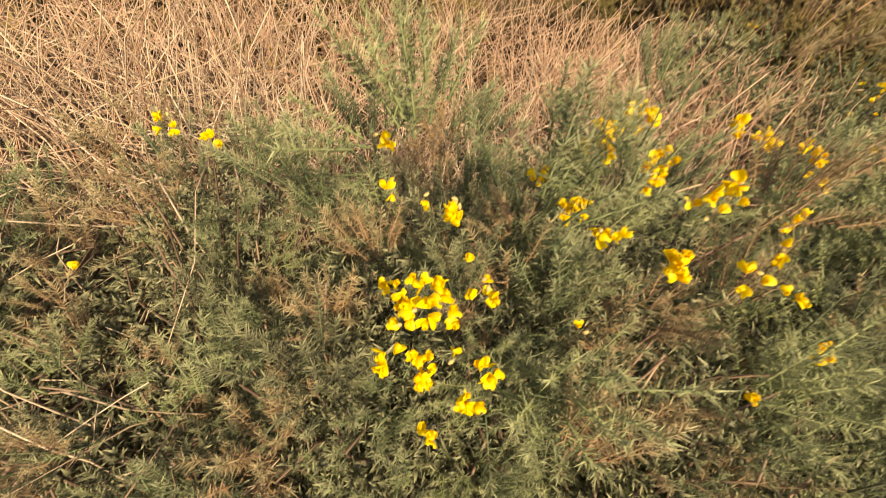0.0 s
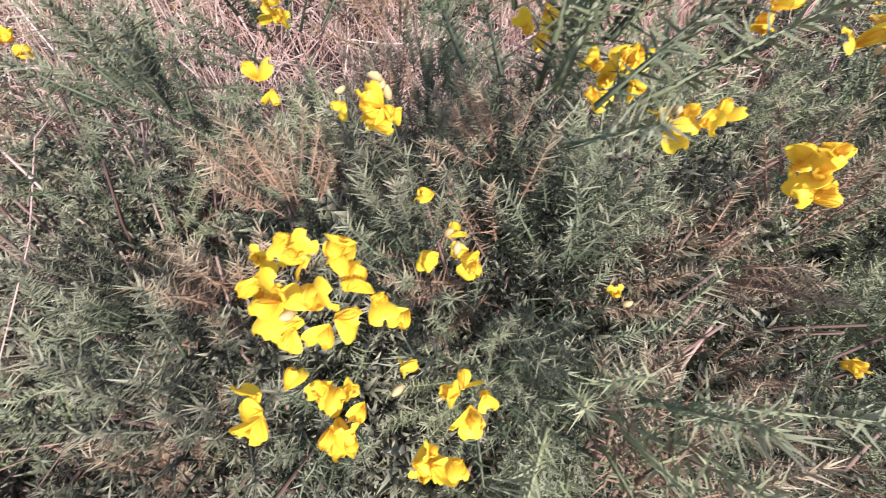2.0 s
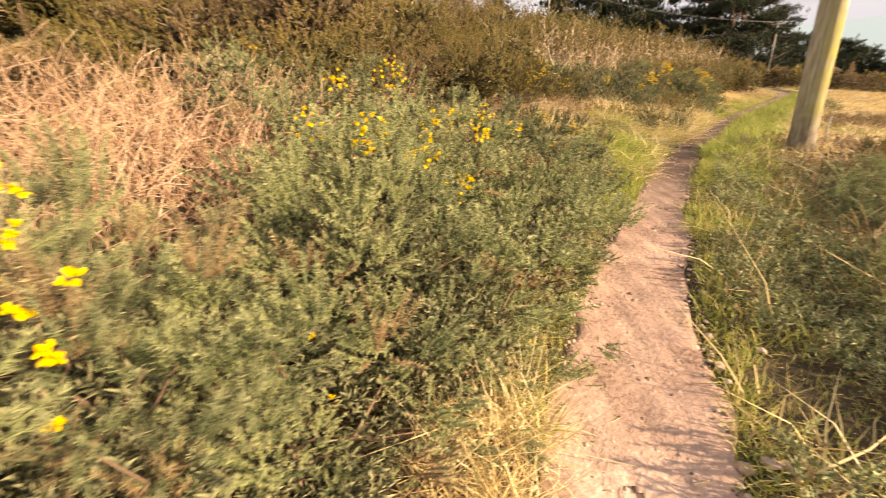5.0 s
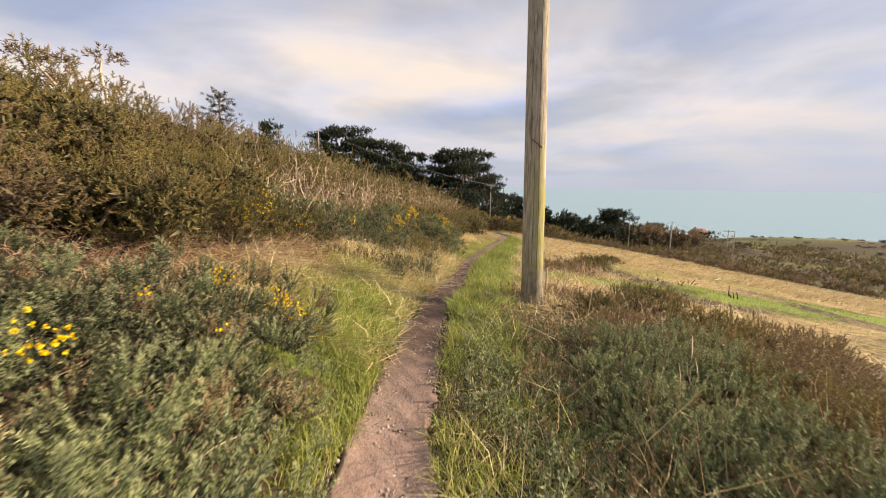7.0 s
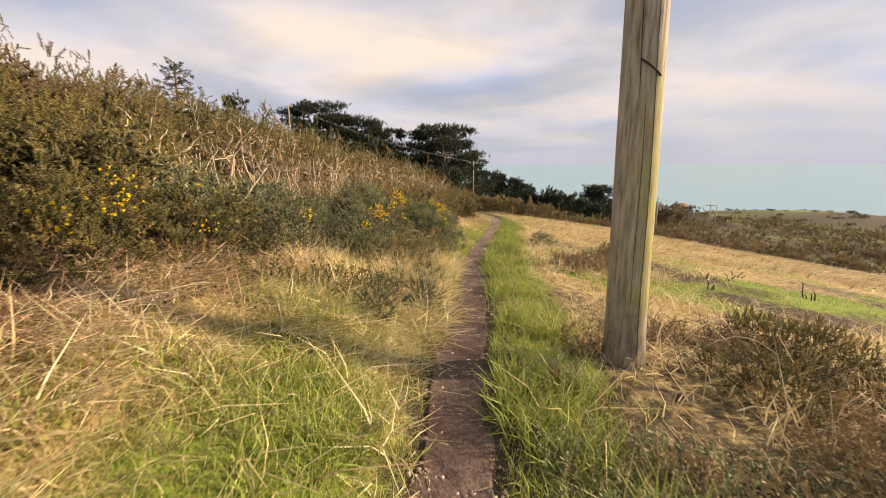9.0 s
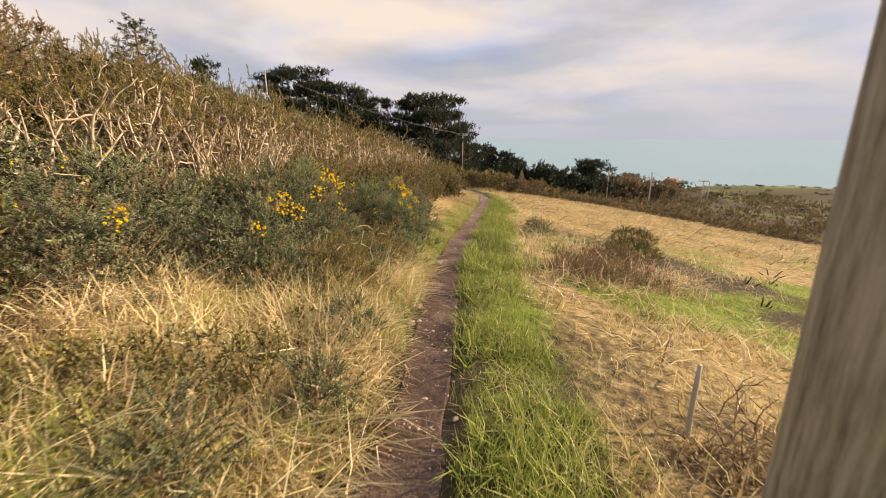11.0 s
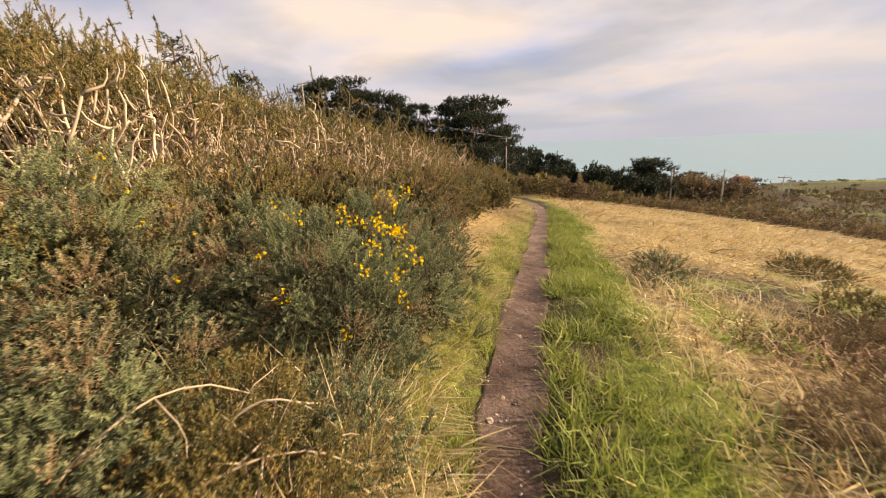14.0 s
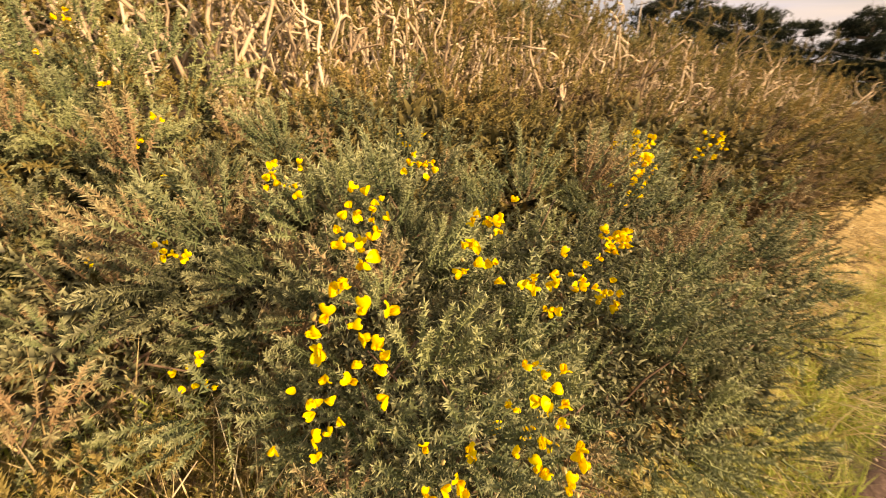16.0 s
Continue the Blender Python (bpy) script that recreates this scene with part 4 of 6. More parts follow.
gorse([(15.0, 2.3, -0.4, 0.55, 0.45, 0.55), (14.75, 2.85, -0.1, 0.6, 0.5, 0.6), (13.2, 3.2, 0.1, 0.6, 0.5, 0.55)], 5670, SHOOT_MID, 1.0, "rounded green gorse bush at the path side", 12, [(14.75, 2.5, 0.5, 6), (13.2, 2.9, 0.6, 3)], spread=0.05, tint=(0.45, 0.2))
gorse([(23.6, 2.6, -1.1, 0.55, 0.5, 0.45), (24.4, 2.3, -1.25, 0.45, 0.4, 0.35)], 900, SHOOT_FAR, 0.7, "dark low bush beside the path", 8, mat=HEATH, tint=(0.2, 0.2))

# ---- hillside scrub, bush by bush ----
def hill_bush(radius, height, count, templates, size, mat, tint):
    wood, leaf = Bag(), Bag()
    base = np.array((40.0, 10.0, float(land(40.0, 10.0))))
    lobes = [(40 + rng.normal() * radius * 0.45, 10 + rng.normal() * radius * 0.45, base[2] + height * (0.35 + 0.2 * rng.random()), radius * 0.62, radius * 0.62, height * 0.5) for _ in range(4)]
    wood.tube(wander((40.0, 10.0, base[2] - 0.3), (0.1, 0.1, 1), 0.3 + height * 0.7, 5, 0.2), np.linspace(0.04, 0.012, 6), 4, 0.4)
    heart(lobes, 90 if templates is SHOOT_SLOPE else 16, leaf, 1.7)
    if templates is SHOOT_SLOPE:
        tufts(lobes, count * 8 // 20, PLUME_SLOPE, 0.68 * size, leaf, tint, 0.06, 0.22, bare=0.1)
    else:
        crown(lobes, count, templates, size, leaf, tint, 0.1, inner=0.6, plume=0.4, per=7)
    for bag in (wood, leaf):
        bag.v = [v - base for v in bag.v]
    return wood.mesh("trunk", TWIG), leaf.mesh("foliage", mat)


def dead_scrub(height, n, thick=0.022, leafy_share=3, crook=0.36):
    """A leggy old bush: pale crooked bare stems that fork, with brown twigs gathered at their ends."""
    made_stems, leaf = [], Bag()
    ends = []
    for _ in range(n):
        wood = Bag()
        foot = np.array((rng.normal() * 0.42, rng.normal() * 0.42, -0.3))
        pts = wander(foot, (rng.normal() * 0.35, rng.normal() * 0.35, 1), height * (0.55 + 0.4 * rng.random()) + 0.3, 9, crook, 0.14)
        tint = np.clip(0.62 + 0.25 * rng.normal(), 0, 1)
        wood.tube(pts, np.linspace(thick, thick * 0.42, 10), 5, tint)
        for k in (4, 6, 8, 9):
            limb = wander(pts[k], rng.normal(size=3) * 0.6 + np.array((0, 0, 0.7)), height * 0.28 * (0.5 + rng.random()), 5, 0.4, 0.1)
            wood.tube(limb, np.linspace(thick * 0.5, thick * 0.2, 6), 4, np.clip(tint - 0.08, 0, 1))
            if k > 6:
                ends += [limb[-1], limb[-2]]
        made_stems.append(wood.mesh("stem", DEADWOOD))
    ends = np.array(ends)
    ends = np.repeat(ends, leafy_share, 0) + rng.normal(size=(len(ends) * leafy_share, 3)) * 0.08
    way = unit(rng.normal(size=ends.shape) * 0.6 + np.array((0, 0, 0.7)))
    for k, t in enumerate(PLUME_SLOPE[:4]):
        s = np.arange(len(ends)) % 4 == k
        leaf.scatter(t, ends[s], frames_along(way[s], 0.6 + 0.5 * rng.random(s.sum())), np.clip(0.62 + 0.25 * rng.normal(size=s.sum()), 0, 1))
    return made_stems + [leaf.mesh("foliage", SCRUB)]


GREEN_BUSH = [hill_bush(0.9, 1.1, 900, SHOOT_SLOPE, 1.1, GORSE, (0.6, 0.22)) for _ in range(3)]
OLIVE_BUSH = [hill_bush(1.0, 1.1, 900, SHOOT_SLOPE, 1.3, SCRUB, (0.7, 0.24)) for _ in range(3)]
BROWN_BUSH = [hill_bush(1.0, 1.0, 700, SHOOT_SLOPE, 1.4, HEATH, (0.62, 0.25)) for _ in range(3)]
FAR_OLIVE = [hill_bush(1.0, 0.9, 170, SHOOT_HILL, 1.0, SCRUB, (0.45, 0.25)) for _ in range(2)]
FAR_BROWN = [hill_bush(1.0, 0.9, 170, SHOOT_HILL, 0.75, HEATH, (0.72, 0.25)) for _ in range(2)]
DARK_BUSH = [hill_bush(1.0, 1.2, 180, SHOOT_HILL, 1.0, CYPRESS, (0.5, 0.3)) for _ in range(2)]
LEGGY = [dead_scrub(1.1, 11, 0.020, 3, 0.24) for _ in range(5)]
GNARLED = [dead_scrub(1.5, 4, 0.036, 2, 0.5) for _ in range(4)]


def place_bush(kinds, x, y, size, label, category, group, names=("trunk", "foliage"), name="bush", sink=0.05, tall=1.0):
    pair = kinds[int(rng.integers(0, len(kinds)))]
    ob = thing(name, (x, y, float(land(x, y)) - sink), label, category, group)
    ob.rotation_euler = (0, 0, rng.random() * 6.28)
    ob.scale = (size, size, size * tall)
    for me in pair[:-1]:
        part(names[0], me, ob)
    part(names[1], pair[-1], ob)
    return ob


taken = []


def clear_of(x, y, gap):
    if any((x - a) ** 2 + (y - b) ** 2 < (gap + c) ** 2 for a, b, c in taken):
        return False
    taken.append((x, y, gap))
    return True


for bx, by, br in ((0, 0.9, 1.6), (1.5, 1.2, 1.2), (3, 1.8, 1.0), (4.8, 1.9, 0.9), (7.2, 3.8, 0.8), (10, 3, 0.8), (11.2, 3, 0.8), (12.6, 2.5, 0.9), (14, 2.4, 0.9)):
    taken.append((bx, by, br))
for k in range(50):
    x = 12.4 + 0.36 * k + rng.normal() * 0.2
    d = rng.uniform(4.4, 6.4) if k % 2 else rng.uniform(3.5, 4.6)
    y = float(path_y(x)) + d
    taken.append((x, y, 0.45))
    place_bush(LEGGY, x, y, 1.0 + 0.25 * rng.random(), "leggy old gorse with pale bare crooked stems", "dead shrub", "dead scrub on the slope", ("stem", "foliage"), "dead_shrub", 0.0, 1.25)
tries = 0
made = 0
while made < 170 and tries < 6000:
    tries += 1
    x, d = rng.uniform(-3, 30), rng.uniform(1.6, 12)
    y = float(path_y(x)) + d
    edge = np.interp(x, [-3, 4, 5, 9, 11, 15, 20, 30], [3.2, 2.9, 2.9, 2.3, 1.7, 1.5, 1.5, 1.9])
    if d < edge or (x < 1.8 and d < 4.2):
        continue
    size = (0.55 + 0.5 * rng.random()) * (0.8 + 0.03 * d) * (1.35 if d > 5 else 1.0)
    if not clear_of(x, y, 0.42 * size):
        continue
    made += 1
    mix = waves(x, y, 0.35) + rng.normal() * 0.25
    if d > 4.2 and 5 < x and rng.random() < 0.4:
        place_bush(LEGGY, x, y, size, "leggy old gorse with pale bare crooked stems", "dead shrub", "dead scrub on the slope", ("stem", "foliage"), "dead_shrub", 0.0)
    elif mix > 0.12:
        ob = place_bush(GREEN_BUSH, x, y, size, "green gorse bush on the slope", "gorse bush", "gorse on the slope", name="gorse_bush")
        if d < 5 and rng.random() < 0.55:
            for _ in range(int(rng.integers(4, 14))):
                w = unit(rng.normal(size=3) * 0.6 + np.array((-0.2, -0.6, 0.6)))
                f = part("flower", FLOWERS[int(rng.integers(0, 3))], ob)
                f.matrix_basis = Matrix.Translation(w * (0.95, 0.95, 0.55) + np.array((0, 0, 0.55))) @ Vector(w).to_track_quat("Z", "Y").to_matrix().to_4x4() @ Matrix.Scale(2.2, 4)
    elif mix > -0.45:
        place_bush(OLIVE_BUSH, x, y, size, "olive-brown scrub bush on the slope", "bush", "scrub on the slope")
    else:
        place_bush(BROWN_BUSH, x, y, size, "brown withered scrub bush on the slope", "bush", "scrub on the slope")

# low growth between the bushes
bag = Bag()
x, d = rng.uniform(-3.5, 34, 7000), rng.uniform(1.5, 14, 7000)
edge = np.interp(x, [-3, 1.5, 4, 5, 9, 11, 15, 34], [3.4, 3.2, 3.2, 3.0, 2.3, 1.7, 1.5, 1.7])
x, d = x[d > edge], d[d > edge]
y = path_y(x) + d
n = len(x)
kinds = rng.integers(0, 4, n)
tones = np.clip(0.5 + 0.25 * rng.normal(size=n) + 0.3 * waves(x, y, 0.9), 0, 1)
for k, t in enumerate(SHOOT_FAR):
    s = kinds == k
    bag.scatter(t, np.stack([x, y, land(x, y) - 0.02 + 0.12 * rng.random(n)], -1)[s], frames_along(rng.normal(size=(s.sum(), 3)) * 0.5 + np.array((0, 0, 1)), 1.0 + 0.9 * rng.random(s.sum())), tones[s])
tagged(part("undergrowth", bag.mesh("undergrowth", SCRUB)), "low olive-brown undergrowth between the bushes", "undergrowth", kind="stuff")

# farther up the slope, too many to count
def far_scrub(name, spots, mat, label):
    bag = Bag()
    for x, y, size in spots:
        lobes = [(x + rng.normal() * size * 0.35, y + rng.normal() * size * 0.35, float(land(x, y)) + size * 0.35, size * 0.6, size * 0.6, size * (0.42 + 0.1 * rng.random())) for _ in range(3)]
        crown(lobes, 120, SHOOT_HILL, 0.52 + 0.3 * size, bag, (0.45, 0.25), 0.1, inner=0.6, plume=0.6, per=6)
        for _ in range(3):
            bag.tube(wander((x + rng.normal() * 0.3, y + rng.normal() * 0.3, float(land(x, y)) - 0.2), (rng.normal() * 0.2, rng.normal() * 0.2, 1), size * 0.8, 4, 0.2), np.linspace(0.03, 0.01, 5), 3, 0.9)
    tagged(part(name, bag.mesh(name, mat)), label, "scrub", kind="stuff")


upper = []
tries = 0
while len(upper) < 300 and tries < 9000:
    tries += 1
    x, d = rng.uniform(-6, 95), rng.uniform(11, 75)
    if d > 14 + 1.1 * abs(x) + 30 or (x > 45 and d < 3):
        continue
    y = float(path_y(min(x, 70))) + d
    size = 1.1 + 0.8 * rng.random() + 0.010 * d
    if clear_of(x, y, 0.42 * size):
        upper.append((x, y, size))
far_scrub("scrub", [u for k, u in enumerate(upper) if k % 3], SCRUB, "olive-brown scrub covering the upper slope")
far_scrub("scrub", [u for k, u in enumerate(upper) if k % 3 == 0], HEATH, "withered brown scrub scattered over the upper slope")

# the brown hedge that bounds the field, and the scrub beyond it
def hedge_x(y):
    return np.interp(y, [-40, -22, -12, -5, 0, 4, 9], [34, 35.5, 37, 38.5, 36, 33, 31])


for y in np.arange(-42, 9, 1.2):
    for row in range(2):
        x = float(hedge_x(y)) + row * 2.0 + rng.normal() * 0.4
        place_bush(FAR_BROWN if rng.random() < 0.8 else FAR_OLIVE, x, y + rng.normal() * 0.3, (0.75 + 0.3 * rng.random()) * (1.0 if y < -3 else 1.5), "brown bare winter hedge along the field", "hedge", "field hedge")
beyond = []
for _ in range(620):
    x = 44 + 86 * rng.random() ** 1.6
    beyond.append((x, rng.uniform(-0.85 * x - 5, 14 - 0.12 * x), (1.0 + 0.8 * rng.random()) * (0.8 + x / 140)))
far_scrub("scrub", beyond[:320], HEATH, "brown winter scrub beyond the field")
far_scrub("scrub", beyond[320:], SCRUB, "olive scrub beyond the field")
for _ in range(190):
    x = rng.uniform(95, 290)
    y = -rng.uniform(0.36, 0.85) * x
    place_bush((DARK_BUSH, FAR_OLIVE, FAR_BROWN)[int(rng.integers(0, 3))], x, y, 0.8 + 1.1 * rng.random(), "dark evergreen tree on the low headland", "tree", "headland trees", name="tree", sink=0.4, tall=0.7)


# ---- trees ----
def conifer_pads(height, spread, pads, tufts, flatten, low, seed_shape=1.0, tuft=0.2):
    """A cypress: tapered trunk, rising limbs, foliage in flat ragged layers."""
    wood, leaf = Bag(), Bag()
    trunk = wander((0, 0, -0.3), (0.04, 0, 1), height * 0.95, 8, 0.05, 0.2)
    wood.tube(trunk, np.linspace(0.035 * height, 0.008 * height, 9), 6, 0.2)
    for k in range(pads):
        t = low + (1 - low) * (k + 0.5) / pads
        a = k * 2.4 + rng.normal() * 0.4
        reach = spread * (1.08 - 0.85 * t ** (1.6 * seed_shape)) * (0.55 + 0.6 * rng.random())
        foot = trunk[min(8, int(t * 8))]
        end = foot + np.array((math.cos(a) * reach, math.sin(a) * reach, height * 0.06 + 0.1 * reach))
        wood.tube(np.array([foot, (foot + end) / 2 + np.array((0, 0, -0.03 * height)), end]), [0.010 * height, 0.007 * height, 0.002 * height], 4, 0.2)
        r = 0.30 * spread * (1.15 - 0.55 * t) * (0.7 + 0.6 * rng.random())
        for c, share in ((end, 1.0), ((foot + end) / 2, 0.6)):
            n = int(tufts * share)
            p = rng.normal(size=(n, 3)) * (r * 0.62, r * 0.62, r * flatten * 0.5) + c
            way = unit(unit(p - c) * (1, 1, 0.4) + np.array((math.cos(a) * 0.4, math.sin(a) * 0.4, 0.35)) + rng.normal(size=(n, 3)) * 0.25)
            kind = rng.integers(0, 4, n)
            for j, s in enumerate(SHOOT_HILL):
                m = kind == j
                leaf.scatter(s, p[m], frames_along(way[m], height * tuft * (0.6 + 0.7 * rng.random(m.sum()))), np.clip(0.5 + 0.25 * rng.normal(size=m.sum()), 0, 1))
    return wood.mesh("trunk", TWIG), leaf.mesh("crown", CYPRESS)


def fir_sparse(height):
    """A thin wind-shaped fir with bare, upswept side branches."""
    wood, leaf = Bag(), Bag()
    trunk = wander((0, 0, -0.2), (0, 0, 1), height, 8, 0.02, 0.3)
    wood.tube(trunk, np.linspace(0.03 * height, 0.004 * height, 9), 5, 0.3)
    for k in range(46):
        t = 0.12 + 0.86 * k / 46
        foot = trunk[0] + (trunk[-1] - trunk[0]) * t
        a = k * 2.4
        reach = height * (0.34 * (1 - t) + 0.05) * (0.7 + 0.5 * rng.random())
        pts = np.array([foot, foot + np.array((math.cos(a), math.sin(a), 0.12)) * reach * 0.55, foot + np.array((math.cos(a), math.sin(a), 0.45)) * reach])
        wood.tube(pts, [0.008 * height, 0.005 * height, 0.002 * height], 3, 0.35)
        for s in np.linspace(0.25, 1, 7):
            p = pts[0] + (pts[2] - pts[0]) * s + rng.normal(size=3) * 0.02 * height
            leaf.scatter(SHOOT_HILL[k % 4], p[None], frames_along(np.array([[math.cos(a), math.sin(a), 0.1]]) + rng.normal(size=(1, 3)) * 0.3, [height * 0.16]), [0.6])
    return wood.mesh("trunk", TWIG), leaf.mesh("crown", CYPRESS)


VIEW = (4.86, 0.74, 1.41)


def bearing(az, dist):
    return VIEW[0] + dist * math.cos(radians(az)), VIEW[1] + dist * math.sin(radians(az))


def tree(meshes, az, dist, top, label, category, group, name="tree", high=1.0, wide=1.0):
    """Stands a tree at a bearing and distance from the pole so that its top reaches the given rise per metre."""
    x, y = bearing(az, dist)
    z = float(land(x, y))
    size = max((VIEW[2] + top * dist - z) / high, 0.5)
    ob = thing(name, (x, y, z), label, category, group)
    ob.scale = (size * wide, size * wide, size)
    ob.rotation_euler = (0, 0, rng.random() * 6.28)
    part("trunk", meshes[0], ob)
    part("crown", meshes[1], ob)
    return ob


CYP = [conifer_pads(1.0, 0.62, 14, 150, 0.17, 0.22, 1.0, 0.125) for _ in range(4)]
PINE = [conifer_pads(1.0, 0.42, 18, 34, 0.6, 0.35, 0.6) for _ in range(2)]
SPIRE = [conifer_pads(1.0, 0.34, 24, 26, 0.7, 0.05) for _ in range(2)]
FIR = fir_sparse(1.0)
for az, dist, top, wide in ((27.6, 80, 0.126, 0.9), (25.6, 78, 0.136, 0.9), (24.0, 80, 0.142, 1.0), (22.0, 82, 0.118, 1.0), (20.2, 80, 0.113, 1.0), (18.2, 80, 0.108, 0.9), (16.8, 82, 0.088, 0.7), (13.7, 80, 0.086, 0.6),
                            (12.0, 84, 0.080, 0.8), (10.2, 80, 0.086, 0.9), (8.4, 78, 0.096, 1.0), (7.0, 82, 0.088, 0.9), (5.4, 84, 0.060, 0.7), (4.2, 88, 0.036, 0.6)):
    tree(CYP[int(rng.integers(0, 4))], az, dist, top, "dark wind-shaped cypress with flat layered branches", "cypress tree", "cypresses on the ridge", "cypress_tree", 0.66, wide * 0.6)
for az, top in ((3.4, 0.026), (2.4, 0.021), (1.3, 0.022), (0.6, 0.010), (-0.1, 0.012), (-0.9, 0.000), (-1.6, 0.002), (-2.5, -0.012), (-3.3, -0.017), (-4.2, -0.027)):
    tree(SPIRE[int(rng.integers(0, 2))], az, 95, top, "dark small conifer in the row", "conifer", "conifers on the ridge", "conifer", 0.95, 0.65)
tree(FIR, 40.6, 60, 0.235, "thin sparse fir on the skyline", "fir tree", "", "fir_tree", 1.0, 1.15)
tree(SPIRE[0], 35.3, 65, 0.153, "small dense conifer on the skyline", "conifer", "", "conifer", 0.72, 0.8)
for az, top, wide in ((-11.6, -0.026, 1.0), (-13.4, -0.024, 1.1)):
    tree(PINE[int(rng.integers(0, 2))], az, 86, top, "dark rounded pine beyond the field", "pine tree", "pines beyond the field", "pine_tree", 0.85, wide)
for az in np.arange(-3.6, -13.5, -0.9):
    x, y = bearing(az, 72)
    top = np.interp(az, [-13.5, -11, -8, -5, -3.5], [-0.062, -0.056, -0.044, -0.036, -0.024])
    size = float(VIEW[2] + top * 72 - land(x, y)) / 1.75
    place_bush(DARK_BUSH, x, y, size * 0.8, "dark evergreen hedge beyond the field", "hedge", "evergreen hedge", tall=1.2 + 0.12 * rng.random())
for az in np.arange(-13.6, -21.5, -0.7):
    far = 84 + 6 * rng.random()
    x, y = bearing(az, far)
    size = max(1.5, float(VIEW[2] + (np.interp(az, [-21, -16, -13], [-0.068, -0.052, -0.044]) - 0.006 * rng.random()) * far - land(x, y)) / 1.5)
    place_bush(FAR_BROWN if rng.random() < 0.7 else FAR_OLIVE, x, y, size * 0.9, "bare brown winter tree beyond the field", "tree", "bare trees beyond the field", name="tree", tall=1.1)
tree(SPIRE[1], -17.6, 112, -0.052, "small dark conifer among brown scrub", "conifer", "", "conifer", 1.0, 1.5)
BRIGHT = [hill_bush(1.0, 1.0, 300, SHOOT_HILL, 0.7, HEDGE, (0.6, 0.2)) for _ in range(2)]
for az in np.arange(4.5, -3.2, -0.9):
    x, y = bearing(az, 62)
    place_bush(BRIGHT, x, y, 2.1, "bright green clipped hedge", "hedge", "green hedge", tall=0.8)

def windswept(x, y, h):
    """A small wind-bent tree: crooked pale stems and flat brown pads of crown."""
    z = float(land(x, y))
    ob = thing("windswept_tree", (x, y, z), "small wind-bent tree with pale crooked stems and flat brown crown", "tree")
    leaf = Bag()
    for k in range(4):
        bag = Bag()
        pts = wander((rng.normal() * 0.12, rng.normal() * 0.12, -0.2), (rng.normal() * 0.3, rng.normal() * 0.3, 1), h * (0.7 + 0.3 * rng.random()), 8, 0.22, 0.15)
        bag.tube(pts, np.linspace(0.05, 0.015, 9), 5, 0.7)
        part("stem", bag.mesh("stem", DEADWOOD), ob)
        for c in (pts[-1], pts[-2] + rng.normal(size=3) * 0.15):
            p = rng.normal(size=(34, 3)) * (0.20, 0.20, 0.06) + c
            way = unit((p - c) * (1, 1, 0.5) + np.array((0, 0, 0.15)))
            leaf.scatter(SHOOT_FAR[k], p, frames_along(way, 0.8 + 0.5 * rng.random(34)), np.clip(0.6 + 0.2 * rng.normal(size=34), 0, 1))
    part("crown", leaf.mesh("crown", HEATH), ob)


windswept(8.7, 7.7, 2.6)
for x, d, size in ((7.9, 5.2, 0.8), (8.6, 6.4, 0.9), (9.6, 4.6, 0.8), (10.4, 6.2, 0.9), (11.2, 4.9, 0.85), (12.0, 7.0, 1.0), (13.0, 5.4, 0.9), (14.2, 7.2, 1.0), (15.4, 6.0, 0.95), (16.8, 7.6, 1.0), (18.4, 6.6, 1.0), (20.2, 8.0, 1.1), (9.0, 8.6, 1.0), (11.4, 9.4, 1.1), (14.6, 9.6, 1.1), (18.0, 9.8, 1.2)):
    place_bush(GNARLED, x, float(path_y(x)) + d, size, "gnarled bare shrub with pale twisted branches", "dead shrub", "gnarled shrubs on the slope", ("stem", "foliage"), "dead_shrub", 0.0)
for x, y, size in ((7.6, 8.6, 1.0), (9.6, 8.8, 1.1), (10.8, 9.4, 1.2), (12.4, 9.8, 1.3)):
    place_bush(OLIVE_BUSH if x < 9 else BROWN_BUSH, x, y, size, "tall brown-olive thicket on the skyline", "bush", "scrub on the slope")
windswept(7.3, 6.0, 1.5)

